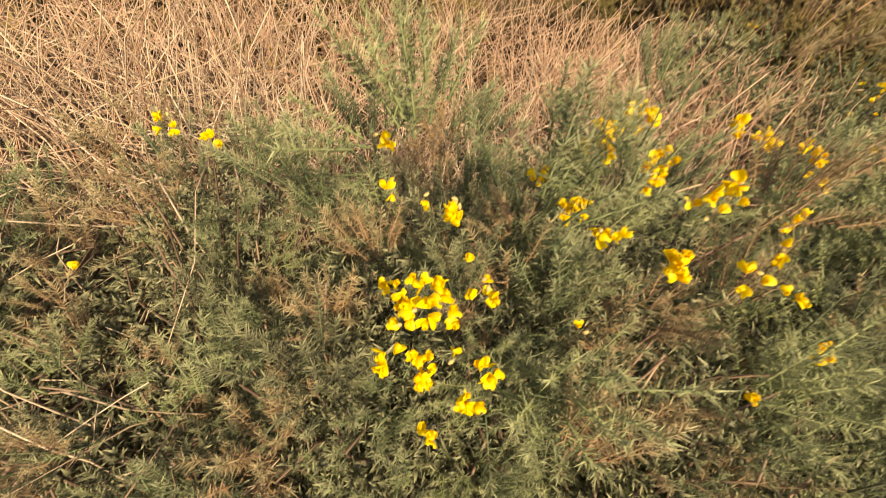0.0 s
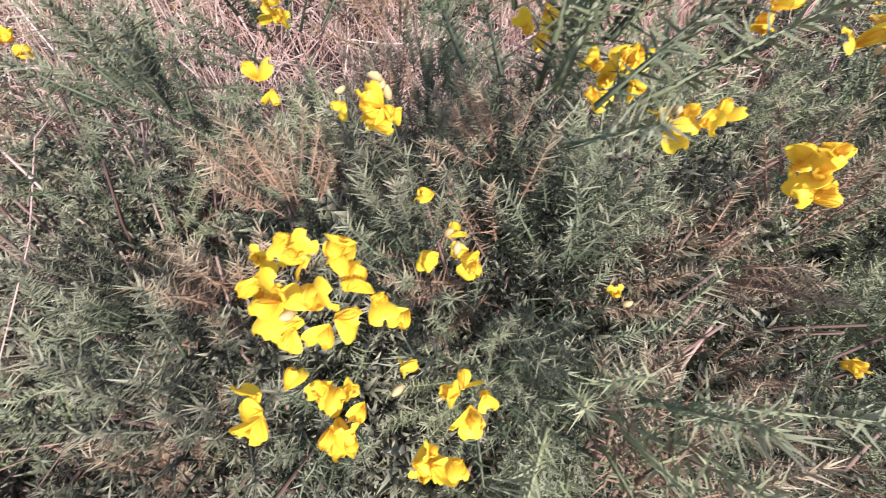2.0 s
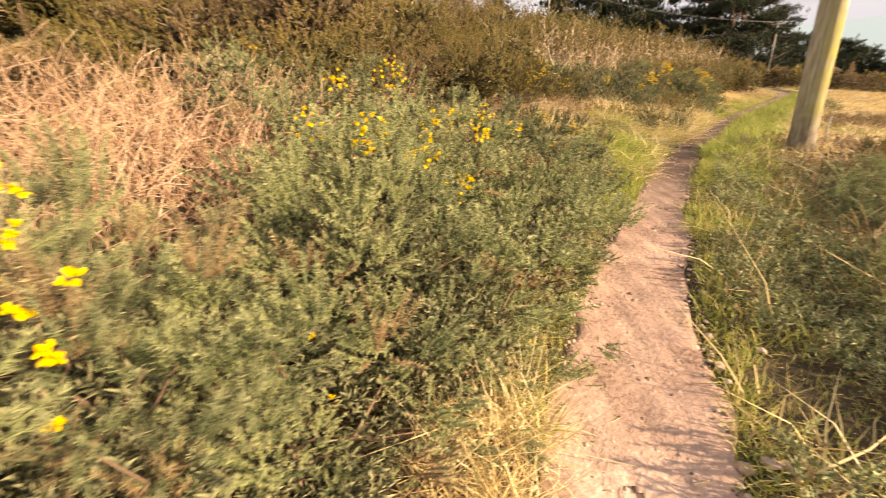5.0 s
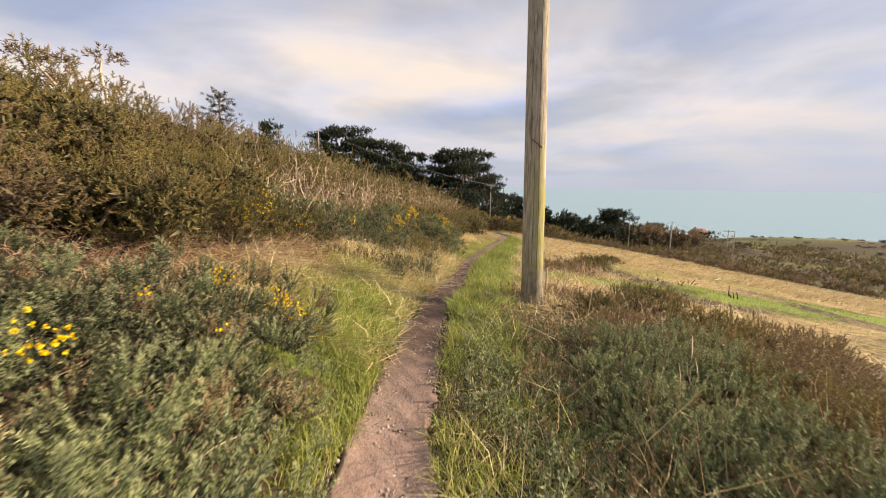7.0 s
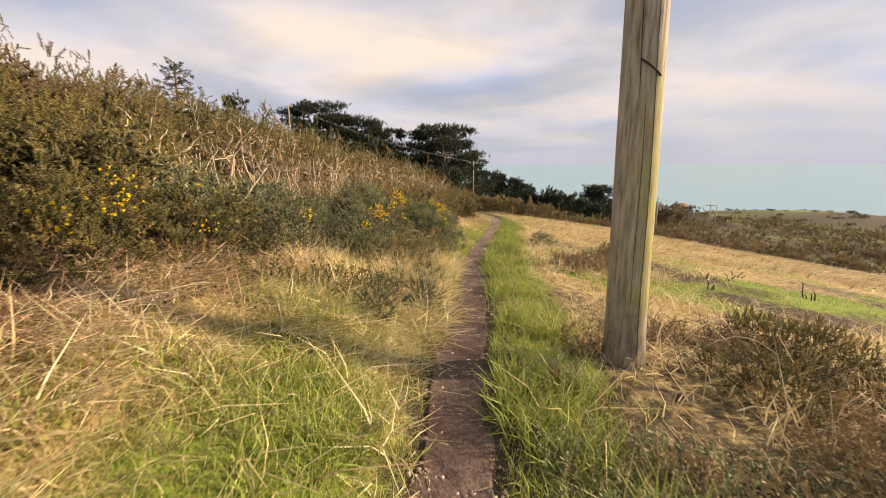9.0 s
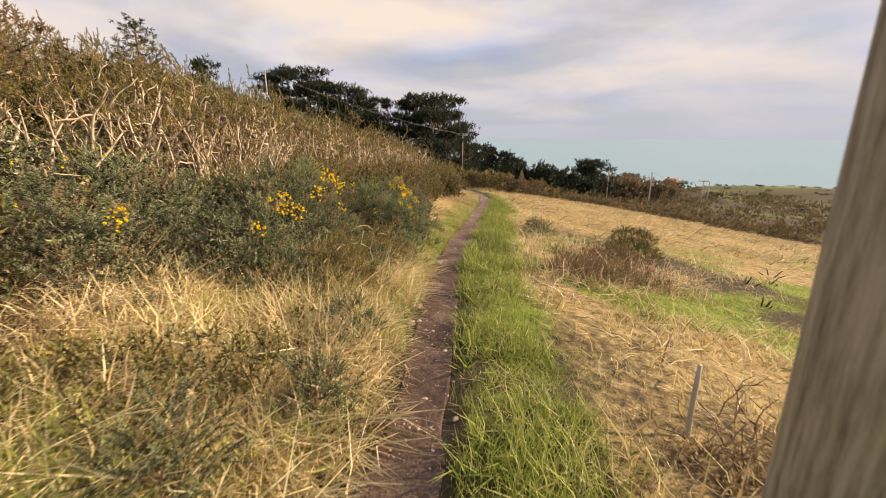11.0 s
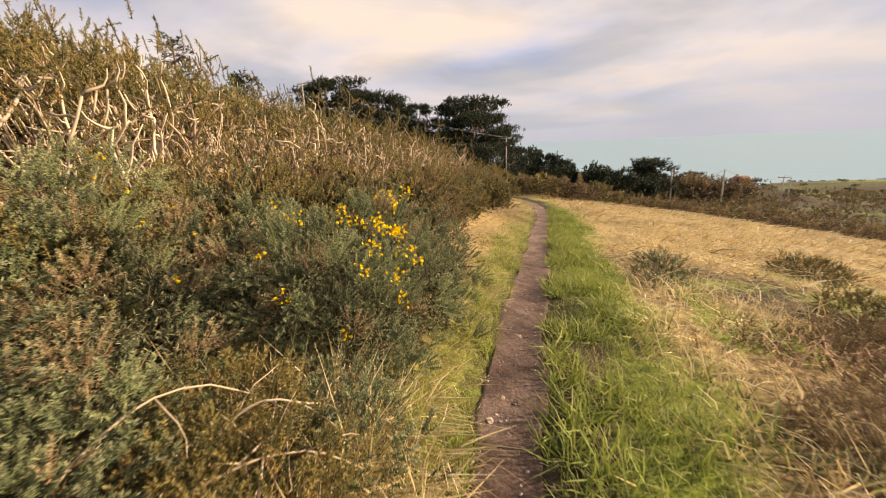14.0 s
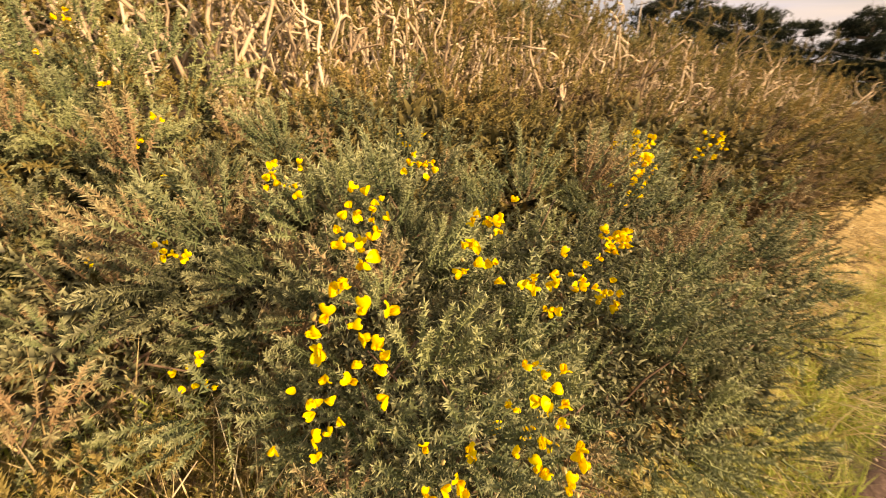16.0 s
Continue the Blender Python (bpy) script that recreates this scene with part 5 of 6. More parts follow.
# ---- utility pole beside the path ----
def big_pole():
    base = np.array((7.85, -0.20, float(land(7.85, -0.20))))
    ob = thing("utility_pole", base, "weathered wooden utility pole, green with algae, dark at its foot", "utility pole")
    bag = Bag()
    z = np.concatenate([np.linspace(-0.5, 3.2, 38), np.linspace(3.5, 8.5, 14)])
    r = np.interp(z, [-0.5, 0, 0.3, 8.5], [0.16, 0.155, 0.143, 0.105])
    lean = np.stack([0.010 * z, 0.022 * z, z], -1)
    bag.tube(lean, r, 40, 0.5)
    me = bag.mesh("post", POLE_WOOD, False)
    part("post", me, ob)
    for a, z0, z1, w in ((3.5, 0.0, 4.8, 0.006), (3.05, 0.5, 1.9, 0.004), (2.75, 1.9, 3.4, 0.005), (4.4, 0.2, 1.1, 0.004)):
        crack = Bag()
        zz = np.linspace(z0, z1, 14)
        rr = np.interp(zz, z, r) + 0.0006
        aa = a + 0.05 * np.sin(zz * 3.1 + a)
        crack.tube(np.stack([0.010 * zz + rr * np.cos(aa), 0.022 * zz + rr * np.sin(aa), zz], -1), np.concatenate([[0.0008], np.full(12, w * 0.5), [0.0008]]), 4, 0.0)
        part("crack", crack.mesh("crack", DARK), ob, "dark drying crack")
    nick = Bag()
    zz = 2.02
    aa = np.linspace(2.75, 3.75, 6)
    nick.tube(np.stack([0.02 + 0.139 * np.cos(aa), 0.044 + 0.139 * np.sin(aa), zz + np.linspace(0.10, 0.0, 6)], -1), np.full(6, 0.005), 5, 0.0)
    part("nick", nick.mesh("nick", DARK), ob, "dark slanting cut")
    return ob


DARK = rough_stuff("dark_wood", [(0.3, (0.02, 0.016, 0.012)), (0.7, (0.05, 0.04, 0.03))], 10, 60)
big_pole()


def far_pole(az, dist, foot, top, arm=True):
    x, y = bearing(az, dist)
    z = float(land(x, y))
    ob = thing("utility_pole", (x, y, z), "distant pale wooden pole carrying wires", "utility pole", "distant poles")
    h = VIEW[2] + top * dist - z
    bag = Bag()
    bag.tube(np.array([(0, 0, -0.3), (0, 0, h / 2), (0, 0, h)]), [0.12, 0.10, 0.085], 8, 0.5)
    part("post", bag.mesh("post", GREY_WOOD, False), ob)
    if arm:
        bag = Bag()
        bag.tube(np.array([(-0.25, -0.8, h - 0.3), (0.25, 0.8, h - 0.3)]), [0.07, 0.07], 4, 0.5)
        part("crossarm", bag.mesh("crossarm", GREY_WOOD), ob)
        for s in (-0.75, 0, 0.75):
            bag = Bag()
            bag.tube(np.array([(0.25 * s, s, h - 0.24), (0.25 * s, s, h - 0.05)]), [0.05, 0.04], 6, 0.9)
            part("insulator", bag.mesh("insulator", GREY_WOOD), ob)
    return np.array((x, y, z + h - 0.05))


tops = [far_pole(28.4, 70, 0, 0.128), far_pole(4.15, 76, 0, 0.004), far_pole(-14.7, 74, 0, -0.072, False), far_pole(-19.6, 74, 0, -0.073, False), far_pole(-25.2, 100, 0, -0.084), far_pole(-25.8, 102, 0, -0.086, False)]
wires = thing("overhead_wires", tops[0], "thin overhead wires sagging between distant poles", "wires")
for a, b in ((0, 1), (2, 3), (3, 4)):
    for off in ((0, 0.5) if a == 0 else (0,)):
        bag = Bag()
        t = np.linspace(0, 1, 13)[:, None]
        line = tops[a] * (1 - t) + tops[b] * t - np.array((0, 0, 1)) * 4 * t * (1 - t) * 1.0 + np.array((0, off, 0))
        bag.tube(line - tops[0], np.full(13, 0.014), 4, 0.5)
        part("wire", bag.mesh("wire", CABLE), wires)


# ---- house and headland ----
def house():
    x, y = bearing(-22.0, 128)
    z = float(land(x, y)) + 1.0
    ob = thing("house", (x, y, float(land(x, y))), "distant house with sandy walls and a red-brown tiled roof", "house")
    h = 2.0

    def box(name, mat, lo, hi, label=""):
        bm = bmesh.new()
        bmesh.ops.create_cube(bm, size=1)
        for v in bm.verts:
            v.co = Vector((lo[k] + (v.co[k] + 0.5) * (hi[k] - lo[k]) for k in range(3)))
        me = bpy.data.meshes.new(name)
        bm.to_mesh(me)
        bm.free()
        me.materials.append(mat)
        return part(name, me, ob, label)

    ob.scale = (0.45, 0.45, 0.45)
    box("wall", ROCK_WALL, (-3.5, -4.5, -1), (3.5, 4.5, h))
    v = np.array([(-3.9, -4.9, h), (3.9, -4.9, h), (3.9, 4.9, h), (-3.9, 4.9, h), (0, -3.2, h + 3.0), (0, 3.2, h + 3.0)], float)
    f = np.array([(0, 1, 4), (1, 2, 5), (1, 5, 4), (2, 3, 5), (3, 0, 4), (3, 4, 5), (0, 2, 1), (0, 3, 2)])
    part("roof", mesh_of("roof", v, f, ROOF), ob)
    box("chimney", ROCK_WALL, (-0.5, 1.6, h + 1.2), (0.5, 2.6, h + 4.0))
    for wy in (-2.6, 0.2, 2.6):
        box("window", DARK, (-3.56, wy - 0.5, 1.6), (-3.5, wy + 0.5, 3.0))


house()
for az, dist, size in ((-19.2, 118, 2.2), (-21.6, 116, 1.5), (-22.6, 120, 2.0), (-18.0, 120, 1.8)):
    x, y = bearing(az, dist)
    place_bush(DARK_BUSH, x, y, size, "dark evergreen tree beside the house", "tree", "trees round the house", name="tree")


# ---- grass ----
def grass(name, count, x0, x1, d0, d1, keep, templates, size, mat, label, tint=(0.5, 0.22), lean=0.35, wide=1.0, clump=0.0, drift=None, sink=0.01):
    """Blades in their thousands: keep(x, d) is the share that grows at a place."""
    x, d = rng.uniform(x0, x1, count), rng.uniform(d0, d1, count)
    if clump:
        n = max(1, count // 26)
        cx, cd = rng.uniform(x0, x1, n), rng.uniform(d0, d1, n)
        pick = rng.integers(0, n, count)
        x, d = cx[pick] + rng.normal(size=count) * clump, cd[pick] + rng.normal(size=count) * clump
    fan = np.zeros((count, 2))
    if clump:
        fan = np.stack([x - cx[pick], d - cd[pick]], -1) / clump
    y = path_y(x) + d
    s = (rng.random(count) < keep(x, d)) & (np.abs(d) > path_half(x) - 0.05 + 0.03 * np.sin(x * 4))
    x, y, fan = x[s], y[s], fan[s]
    n = len(x)
    z = land(x, y) - sink
    way = unit(np.stack([rng.normal(size=n) * lean + 0.38 * fan[:, 0], rng.normal(size=n) * lean + 0.38 * fan[:, 1], np.ones(n)], -1))
    long = rng.uniform(size[0], size[1], n) * (0.75 + 0.5 * (waves(x, y, 2.6) > 0))
    fr = frames_along(way, long)
    if drift is not None:
        a = math.radians(drift) + rng.normal(size=n) * 0.7
        ax = unit(np.stack([np.cos(a), np.sin(a), -0.05 * np.ones(n)], -1))
        zz = unit(way - (way * ax).sum(1, keepdims=True) * ax)
        fr = np.stack([ax, np.cross(zz, ax), zz], -1) * long[:, None, None]
    fr[:, :, 1] *= wide
    shade = np.clip(tint[0] + tint[1] * rng.normal(size=n) + 0.22 * waves(x, y, 1.9) + 0.12 * waves(y, x, 4.3), 0, 1)
    bag = Bag()
    kind = rng.integers(0, len(templates), n)
    for k, t in enumerate(templates):
        m = kind == k
        bag.scatter(t, np.stack([x, y, z], -1)[m], fr[m], shade[m])
    return tagged(part(name, bag.mesh(name, mat)), label, "grass", kind="stuff")


def hump(v, mid, width):
    return np.exp(-((v - mid) / width) ** 2)


grass("grass", 56000, 3.5, 22, -1.3, -0.17, lambda x, d: hump(d, -0.58, 0.42) * (0.65 + 0.5 * waves(x, d, 1.2)), BLADES, (0.04, 0.17), GRASS, "green grass verge along the path", wide=1.5, clump=0.045, lean=0.5, tint=(0.5, 0.28))
grass("grass", 44000, 4.6, 8.8, 0.18, 2.0, lambda x, d: hump(x, 6.3, 1.6) * hump(d, 0.8, 0.75), BLADES, (0.06, 0.18), GRASS, "long bright green grass beside the path", lean=0.4, wide=1.3, clump=0.06, tint=(0.5, 0.28))
grass("straw", 44000, 5.0, 13.2, 0.22, 2.6, lambda x, d: 0.85 * np.clip(0.6 + 0.6 * waves(x, d, 0.9), 0.15, 1) * np.clip(1.3 - 0.9 * hump(x, 6.0, 1.3) * hump(d, 0.7, 0.5), 0, 1) * (d < np.interp(x, [4, 6, 9, 11, 13], [2.6, 2.8, 2.2, 1.2, 0.5])), LAID, (0.07, 0.22), STRAW, "pale dry grass lying over the bank", lean=0.5, clump=0.10, drift=-100, wide=2.2, tint=(0.5, 0.3))
grass("grass", 14000, 7.5, 13, 0.18, 1.6, lambda x, d: 0.95 * np.clip(0.6 + waves(x, d, 1.5), 0, 1), BLADES, (0.08, 0.24), GRASS, "grass growing through the dry litter", tint=(0.6, 0.2))
grass("straw", 13000, 12.6, 31, 0.3, 1.25, lambda x, d: np.clip(1.0 - d * 0.5, 0, 1), LAID, (0.07, 0.18), STRAW, "dry grass between the gorse and the path", lean=0.5, wide=1.8, drift=-90)
grass("straw", 40000, 6.0, 24, -5.5, -0.95, lambda x, d: np.clip(0.45 + 0.7 * waves(x, path_y(x) + d, 0.55) + 0.5 * hump(d, -1.9, 0.5), 0, 1) * np.clip((x - 6) / 3, 0, 1) * (d < np.interp(x, [9, 12], [-0.8, -1.0])), LAID, (0.06, 0.22), STRAW, "pale dry tussocks on the field side", lean=0.5, clump=0.13, wide=2.4, tint=(0.55, 0.3))
grass("straw", 30000, 17, 38, -26, -1.0, lambda x, d: np.clip(0.6 + 0.5 * waves(x, d, 0.5), 0, 1), LAID, (0.16, 0.34), STRAW, "golden dry grass over the field", lean=0.5, clump=0.35, drift=-110, wide=4.5)
grass("grass", 22000, 9.5, 20, -10, -1.8, lambda x, d: cover(x, path_y(x) + d)[1], BLADES, (0.04, 0.10), GRASS, "short mossy green turf in the field", wide=2.6, tint=(0.45, 0.2))
grass("grass", 20000, 0.6, 6.5, -2.4, -0.22, lambda x, d: np.clip(0.75 + 0.4 * waves(x, d, 1.3), 0, 1), BLADES, (0.035, 0.11), GRASS, "rough grass beside the path", tint=(0.86, 0.25), lean=0.5, wide=2.0)
grass("straw", 9000, -2.0, 7.0, -3.4, -0.4, lambda x, d: np.clip(0.4 + 0.5 * waves(x, d, 1.1), 0, 1), LAID, (0.12, 0.32), STRAW, "dry straw among the rough grass", lean=0.5, clump=0.10)
grass("straw", 1500, 1.15, 2.0, 0.3, 0.62, lambda x, d: np.ones(len(x)), LAID, (0.10, 0.22), STRAW, "dry tuft at the foot of the gorse", lean=0.6, clump=0.06)
grass("straw", 6000, 5.2, 8.8, 1.9, 3.2, lambda x, d: np.clip(0.5 + 0.5 * waves(x, d, 1.0), 0, 1), LAID, (0.12, 0.3), BRACKEN, "reddish dead bracken and dry grass below the scrub", lean=0.6, clump=0.12, drift=-100)


grass("grass", 10000, 5.2, 9.0, -0.95, -0.25, lambda x, d: np.clip(0.6 + 0.4 * waves(x, d, 1.7), 0, 1), BLADES, (0.06, 0.2), GRASS, "green grass round the foot of the pole", wide=1.4)

grass("grass", 7000, 1.6, 5.2, 0.2, 0.55, lambda x, d: np.clip(0.8 + 0.4 * waves(x, d, 1.7), 0, 1), BLADES, (0.05, 0.16), GRASS, "grass fringe under the gorse", wide=1.5, tint=(0.6, 0.25))
grass("grass", 8000, 0.6, 6.5, -0.52, -0.18, lambda x, d: hump(np.abs(d) - path_half(x), 0.03, 0.06), BLADES, (0.03, 0.08), GRASS, "short grass creeping over the edge of the path", wide=2.2, tint=(0.66, 0.28), lean=0.8)
grass("straw", 7000, 0.6, 14, 0.15, 0.52, lambda x, d: hump(np.abs(d) - path_half(x), 0.02, 0.05), LAID, (0.03, 0.10), STRAW, "dry blades lying over the edge of the path", wide=1.8, tint=(0.5, 0.25), lean=0.8)
grass("grass", 24000, 9.2, 15.5, -5.5, -1.7, lambda x, d: cover(x, path_y(x) + d)[1], BLADES, (0.03, 0.09), GRASS, "tufty mossy turf in the field", wide=2.2, tint=(0.4, 0.3), clump=0.07, lean=0.6)

def carpet(count, x0, x1, d0, d1, templates, size, mat, tint, label, keep=1.0, lift=0.10):
    """Low growth of many small shoots."""
    x, d = rng.uniform(x0, x1, count), rng.uniform(d0, d1, count)
    y = path_y(x) + d
    s = (waves(x, y, 1.3) + waves(y, x, 2.9) * 0.5 > 0.35 - keep) & (np.abs(d) > path_half(x) + 0.02)
    x, y = x[s], y[s]
    n = len(x)
    bag = Bag()
    kinds = rng.integers(0, len(templates), n)
    tones = np.clip(tint + 0.2 * rng.normal(size=n) + 0.2 * waves(x, y, 2.3), 0, 1)
    z = land(x, y) - 0.01 + lift * rng.random(n) ** 1.5 * (0.7 + 0.5 * waves(x, y, 2.0))
    for k, t in enumerate(templates):
        m = kinds == k
        bag.scatter(t, np.stack([x, y, z], -1)[m], frames_along(rng.normal(size=(m.sum(), 3)) * 0.45 + np.array((0, 0, 1)), size * (0.7 + 0.7 * rng.random(m.sum()))), tones[m])
    tagged(part("undergrowth", bag.mesh("undergrowth", mat)), label, "undergrowth", kind="stuff")


carpet(1400, 8.6, 12.6, 0.9, 1.9, SHOOT_MID, 1.5, GORSE, 0.25, "low gorse shoots growing through dry grass", 0.35, 0.25)
carpet(2600, 8.0, 12.4, 0.75, 2.2, SHOOT_MID, 1.8, SCRUB, 0.5, "brown low scrub at the foot of the gorse", 0.4, 0.22)
carpet(9000, 0.6, 6.8, -2.6, -0.40, SHOOT_MID, 1.3, GORSE, 0.58, "grey-green heath shoots beside the path", 0.75, 0.14)
carpet(4200, 3.5, 8.8, -3.4, -0.8, SHOOT_MID, 1.6, HEATH, 0.82, "brownish heath shoots beside the path", 0.35, 0.18)
carpet(900, 12.2, 14.8, -3.2, -1.7, SHOOT_MID, 1.5, HEATH, 0.55, "brown withered growth in the field", 0.3, 0.14)
grass("grass", 12000, 0.8, 5.0, -1.4, -0.22, lambda x, d: np.clip(0.7 + 0.4 * waves(x, d, 2.1), 0, 1), BLADES, (0.025, 0.08), GRASS, "short trodden turf beside the path", tint=(0.8, 0.25), lean=0.6, wide=2.4)
grass("straw", 4000, 3.5, 14, -1.25, -0.45, lambda x, d: np.clip(0.35 + 0.6 * waves(x, d, 1.4), 0, 1), LAID, (0.06, 0.18), STRAW, "dry blades among the green verge", lean=0.5, wide=1.4)

grass("grass", 18000, 12.4, 24, 0.19, 1.0, lambda x, d: np.clip(0.9 - d * 0.9 + 0.3 * waves(x, d, 1.5), 0, 1), BLADES, (0.04, 0.12), GRASS, "green grass between the gorse and the path", tint=(0.6, 0.2), wide=1.8)
grass("grass", 34000, 9.5, 26, -1.7, -0.2, lambda x, d: np.clip(1.5 + 1.25 * d + 0.45 * waves(x, d, 0.9), 0, 1), BLADES, (0.05, 0.21), GRASS, "rich green grass spreading from the verge into the field", tint=(0.22, 0.30), wide=2.0, clump=0.05, lean=0.5)
grass("straw", 8000, 8.4, 12.6, 0.3, 1.3, lambda x, d: np.clip(0.7 + 0.5 * waves(x, d, 1.9), 0, 1), LAID, (0.06, 0.16), STRAW, "pale dry grass over low gorse", lean=0.4, clump=0.07, wide=2.0, tint=(0.5, 0.3))

grass("straw", 7000, 8.2, 12.8, 0.3, 1.2, lambda x, d: np.clip(0.55 + 0.7 * waves(x, d, 1.6), 0, 1), BLADES, (0.10, 0.30), STRAW, "golden dry grass tufts standing on the bank", lean=0.45, clump=0.06, wide=0.9, tint=(0.62, 0.25))
grass("straw", 12000, 5.5, 9.4, 0.35, 2.4, lambda x, d: np.clip(0.5 + 0.6 * waves(x, d, 1.2) - 0.6 * hump(x, 6.2, 0.9) * hump(d, 0.6, 0.4), 0, 1), LAID, (0.08, 0.24), STRAW, "pale golden matted straw on the bank", lean=0.5, clump=0.1, wide=1.8, tint=(0.7, 0.25))

grass("straw", 3500, 8.0, 10.8, 0.9, 2.3, lambda x, d: np.clip(0.5 + 0.7 * waves(x, d, 1.1), 0, 1), BLADES, (0.12, 0.34), STRAW, "golden dry grass standing among low gorse", lean=0.5, clump=0.08, wide=1.0, tint=(0.6, 0.28))
grass("straw", 6500, 9.3, 12.6, 0.5, 1.7, lambda x, d: np.clip(0.5 + 0.7 * waves(x, d, 1.4), 0, 1), BLADES, (0.22, 0.42), STRAW, "tall dry grass standing through low scrub", lean=0.45, clump=0.07, wide=0.6, tint=(0.55, 0.3))

grass("grass", 9000, 12.2, 19, 0.18, 0.75, lambda x, d: np.clip(1.2 - d + 0.3 * waves(x, d, 2.0), 0, 1), BLADES, (0.05, 0.16), GRASS, "yellow-green grass tufts fringing the path", tint=(0.62, 0.25), wide=1.6, clump=0.05, lean=0.5)

# ---- dead bracken stems, brambles, twigs ----
def thicket(name, count, x0, x1, y0, y1, height, thick, mat, label, crook=0.12, lean=0.3, tint=0.55, forks=0.35, category="dead bracken"):
    bag = Bag()
    for _ in range(count):
        x, y = rng.uniform(x0, x1), rng.uniform(y0, y1)
        z = float(land(x, y)) - 0.03
        h = height * (0.6 + 0.5 * rng.random())
        pts = wander((x, y, z), (rng.normal() * lean, rng.normal() * lean - 0.1, 1), h, 6, crook, -0.10 if name == "dead_bracken" else 0.0)
        t = float(np.clip(tint + 0.25 * rng.normal(), 0, 1))
        bag.tube(pts, np.linspace(thick, thick * 0.45, 7), 3, t)
        for k in (2, 3, 4, 5):
            if rng.random() < forks:
                limb = wander(pts[k], rng.normal(size=3) * 0.7 + np.array((0, 0, 0.35)), h * 0.35 * (0.5 + rng.random()), 3, 0.2)
                bag.tube(limb, np.linspace(thick * 0.55, thick * 0.25, 4), 3, t)
    return tagged(part(name, bag.mesh(name, mat)), label, category, kind="stuff")


thicket("dead_bracken", 1100, -2.4, 0.8, 1.4, 3.8, 1.0, 0.0030, BRACKEN, "tangle of tall pinkish-tan dead bracken stems", 0.2, 0.22)
thicket("dead_bracken", 300, -2.0, 0.6, 1.35, 2.2, 0.85, 0.0045, DEADWOOD, "pale bare stems standing in the bracken", 0.22, 0.18, 0.6, 0.6)
thicket("dead_bracken", 800, 0.9, 2.6, 2.0, 4.0, 0.75, 0.0048, BRACKEN, "dead bracken on the bank", 0.2, 0.25)
thicket("dead_bracken", 1000, 3.4, 9.0, 2.2, 4.2, 0.36, 0.0032, BRACKEN, "reddish collapsed bracken below the scrub", 0.45, 0.8, 0.4, 0.5)
thicket("brambles", 220, 12.0, 14.4, -2.2, -0.35, 0.36, 0.006, BRACKEN, "brown brambles and dead bracken in the field", 0.35, 0.9, 0.35, 0.6, "brambles")
thicket("brambles", 170, 7.7, 9.3, -2.4, -0.4, 0.42, 0.006, TWIG, "dark brambles round the foot of the pole", 0.3, 0.9, 0.35, 0.6, "brambles")
thicket("brambles", 160, 3.6, 7.2, -2.9, -0.7, 0.42, 0.004, BRACKEN, "dry stalks standing in the low scrub", 0.2, 0.35, 0.6, 0.3, "dry stalks")
thicket("twigs", 45, -1.1, -0.2, 0.55, 1.0, 0.6, 0.0034, DEADWOOD, "bare broken twigs inside the gorse", 0.2, 0.5, 0.45, 0.5, "twigs")


def arc(x, y, heading, reach, rise, thick, tint):
    """A bramble cane: it rises, arches over and comes down."""
    z = float(land(x, y))
    t = np.linspace(0, 1, 12)
    a = radians(heading)
    ex, ey = x + reach * math.cos(a), y + reach * math.sin(a)
    pts = np.stack([x + (ex - x) * t, y + (ey - y) * t, z - 0.03 + (float(land(ex, ey)) - z) * t + rise * 4 * t * (1 - t * 0.8)], -1)
    pts[1:-1] += rng.normal(size=(10, 3)) * 0.004
    ob = thing("bramble_cane", (x, y, z), "pale arching dead bramble cane", "bramble", "bramble canes")
    bag = Bag()
    bag.tube(pts - np.array((x, y, z)), np.linspace(thick, thick * 0.35, 12), 5, tint)
    part("cane", bag.mesh("cane", DEADWOOD), ob)
    for k in (4, 6, 8):
        if rng.random() < 0.7:
            bag = Bag()
            bag.tube(wander(pts[k] - np.array((x, y, z)), rng.normal(size=3) + np.array((0, 0, 0.3)), 0.22, 4, 0.2), np.linspace(thick * 0.5, thick * 0.2, 5), 4, tint)
            part("side_shoot", bag.mesh("side_shoot", DEADWOOD), ob)


for x, y, heading, reach, rise, thick in ((10.2, 2.3, -20, 1.1, 0.26, 0.008), (10.35, 2.1, 5, 0.9, 0.2, 0.007), (11.1, 1.95, 30, 0.9, 0.14, 0.007), (11.5, 2.3, -50, 0.7, 0.2, 0.009), (11.75, 2.35, -60, 0.55, 0.25, 0.009),
                                         (11.6, 2.05, 10, 0.8, 0.1, 0.008), (11.3, 2.5, -30, 0.8, 0.3, 0.008), (8.1, -0.5, -30, 1.0, 0.2, 0.006), (8.4, -0.8, -60, 0.9, 0.18, 0.006), (7.9, -0.6, -80, 0.8, 0.2, 0.006),
                                         (10.9, 0.1, -20, 1.0, 0.14, 0.006), (12.2, -0.3, -10, 0.9, 0.16, 0.008), (5.3, -1.2, -20, 0.9, 0.26, 0.007), (9.3, 2.0, -100, 0.6, 0.2, 0.006), (9.0, 1.8, 40, 0.9, 0.2, 0.006),
                                         (11.55, 1.95, 25, 0.9, 0.16, 0.010), (11.7, 2.1, 0, 0.8, 0.12, 0.011), (11.4, 2.2, -15, 1.0, 0.18, 0.009), (1.3, 0.42, -20, 0.35, 0.05, 0.002)):
    arc(x, y, heading, reach, rise * 1.3, thick * 0.8, 0.5 + 0.3 * float(rng.random()))

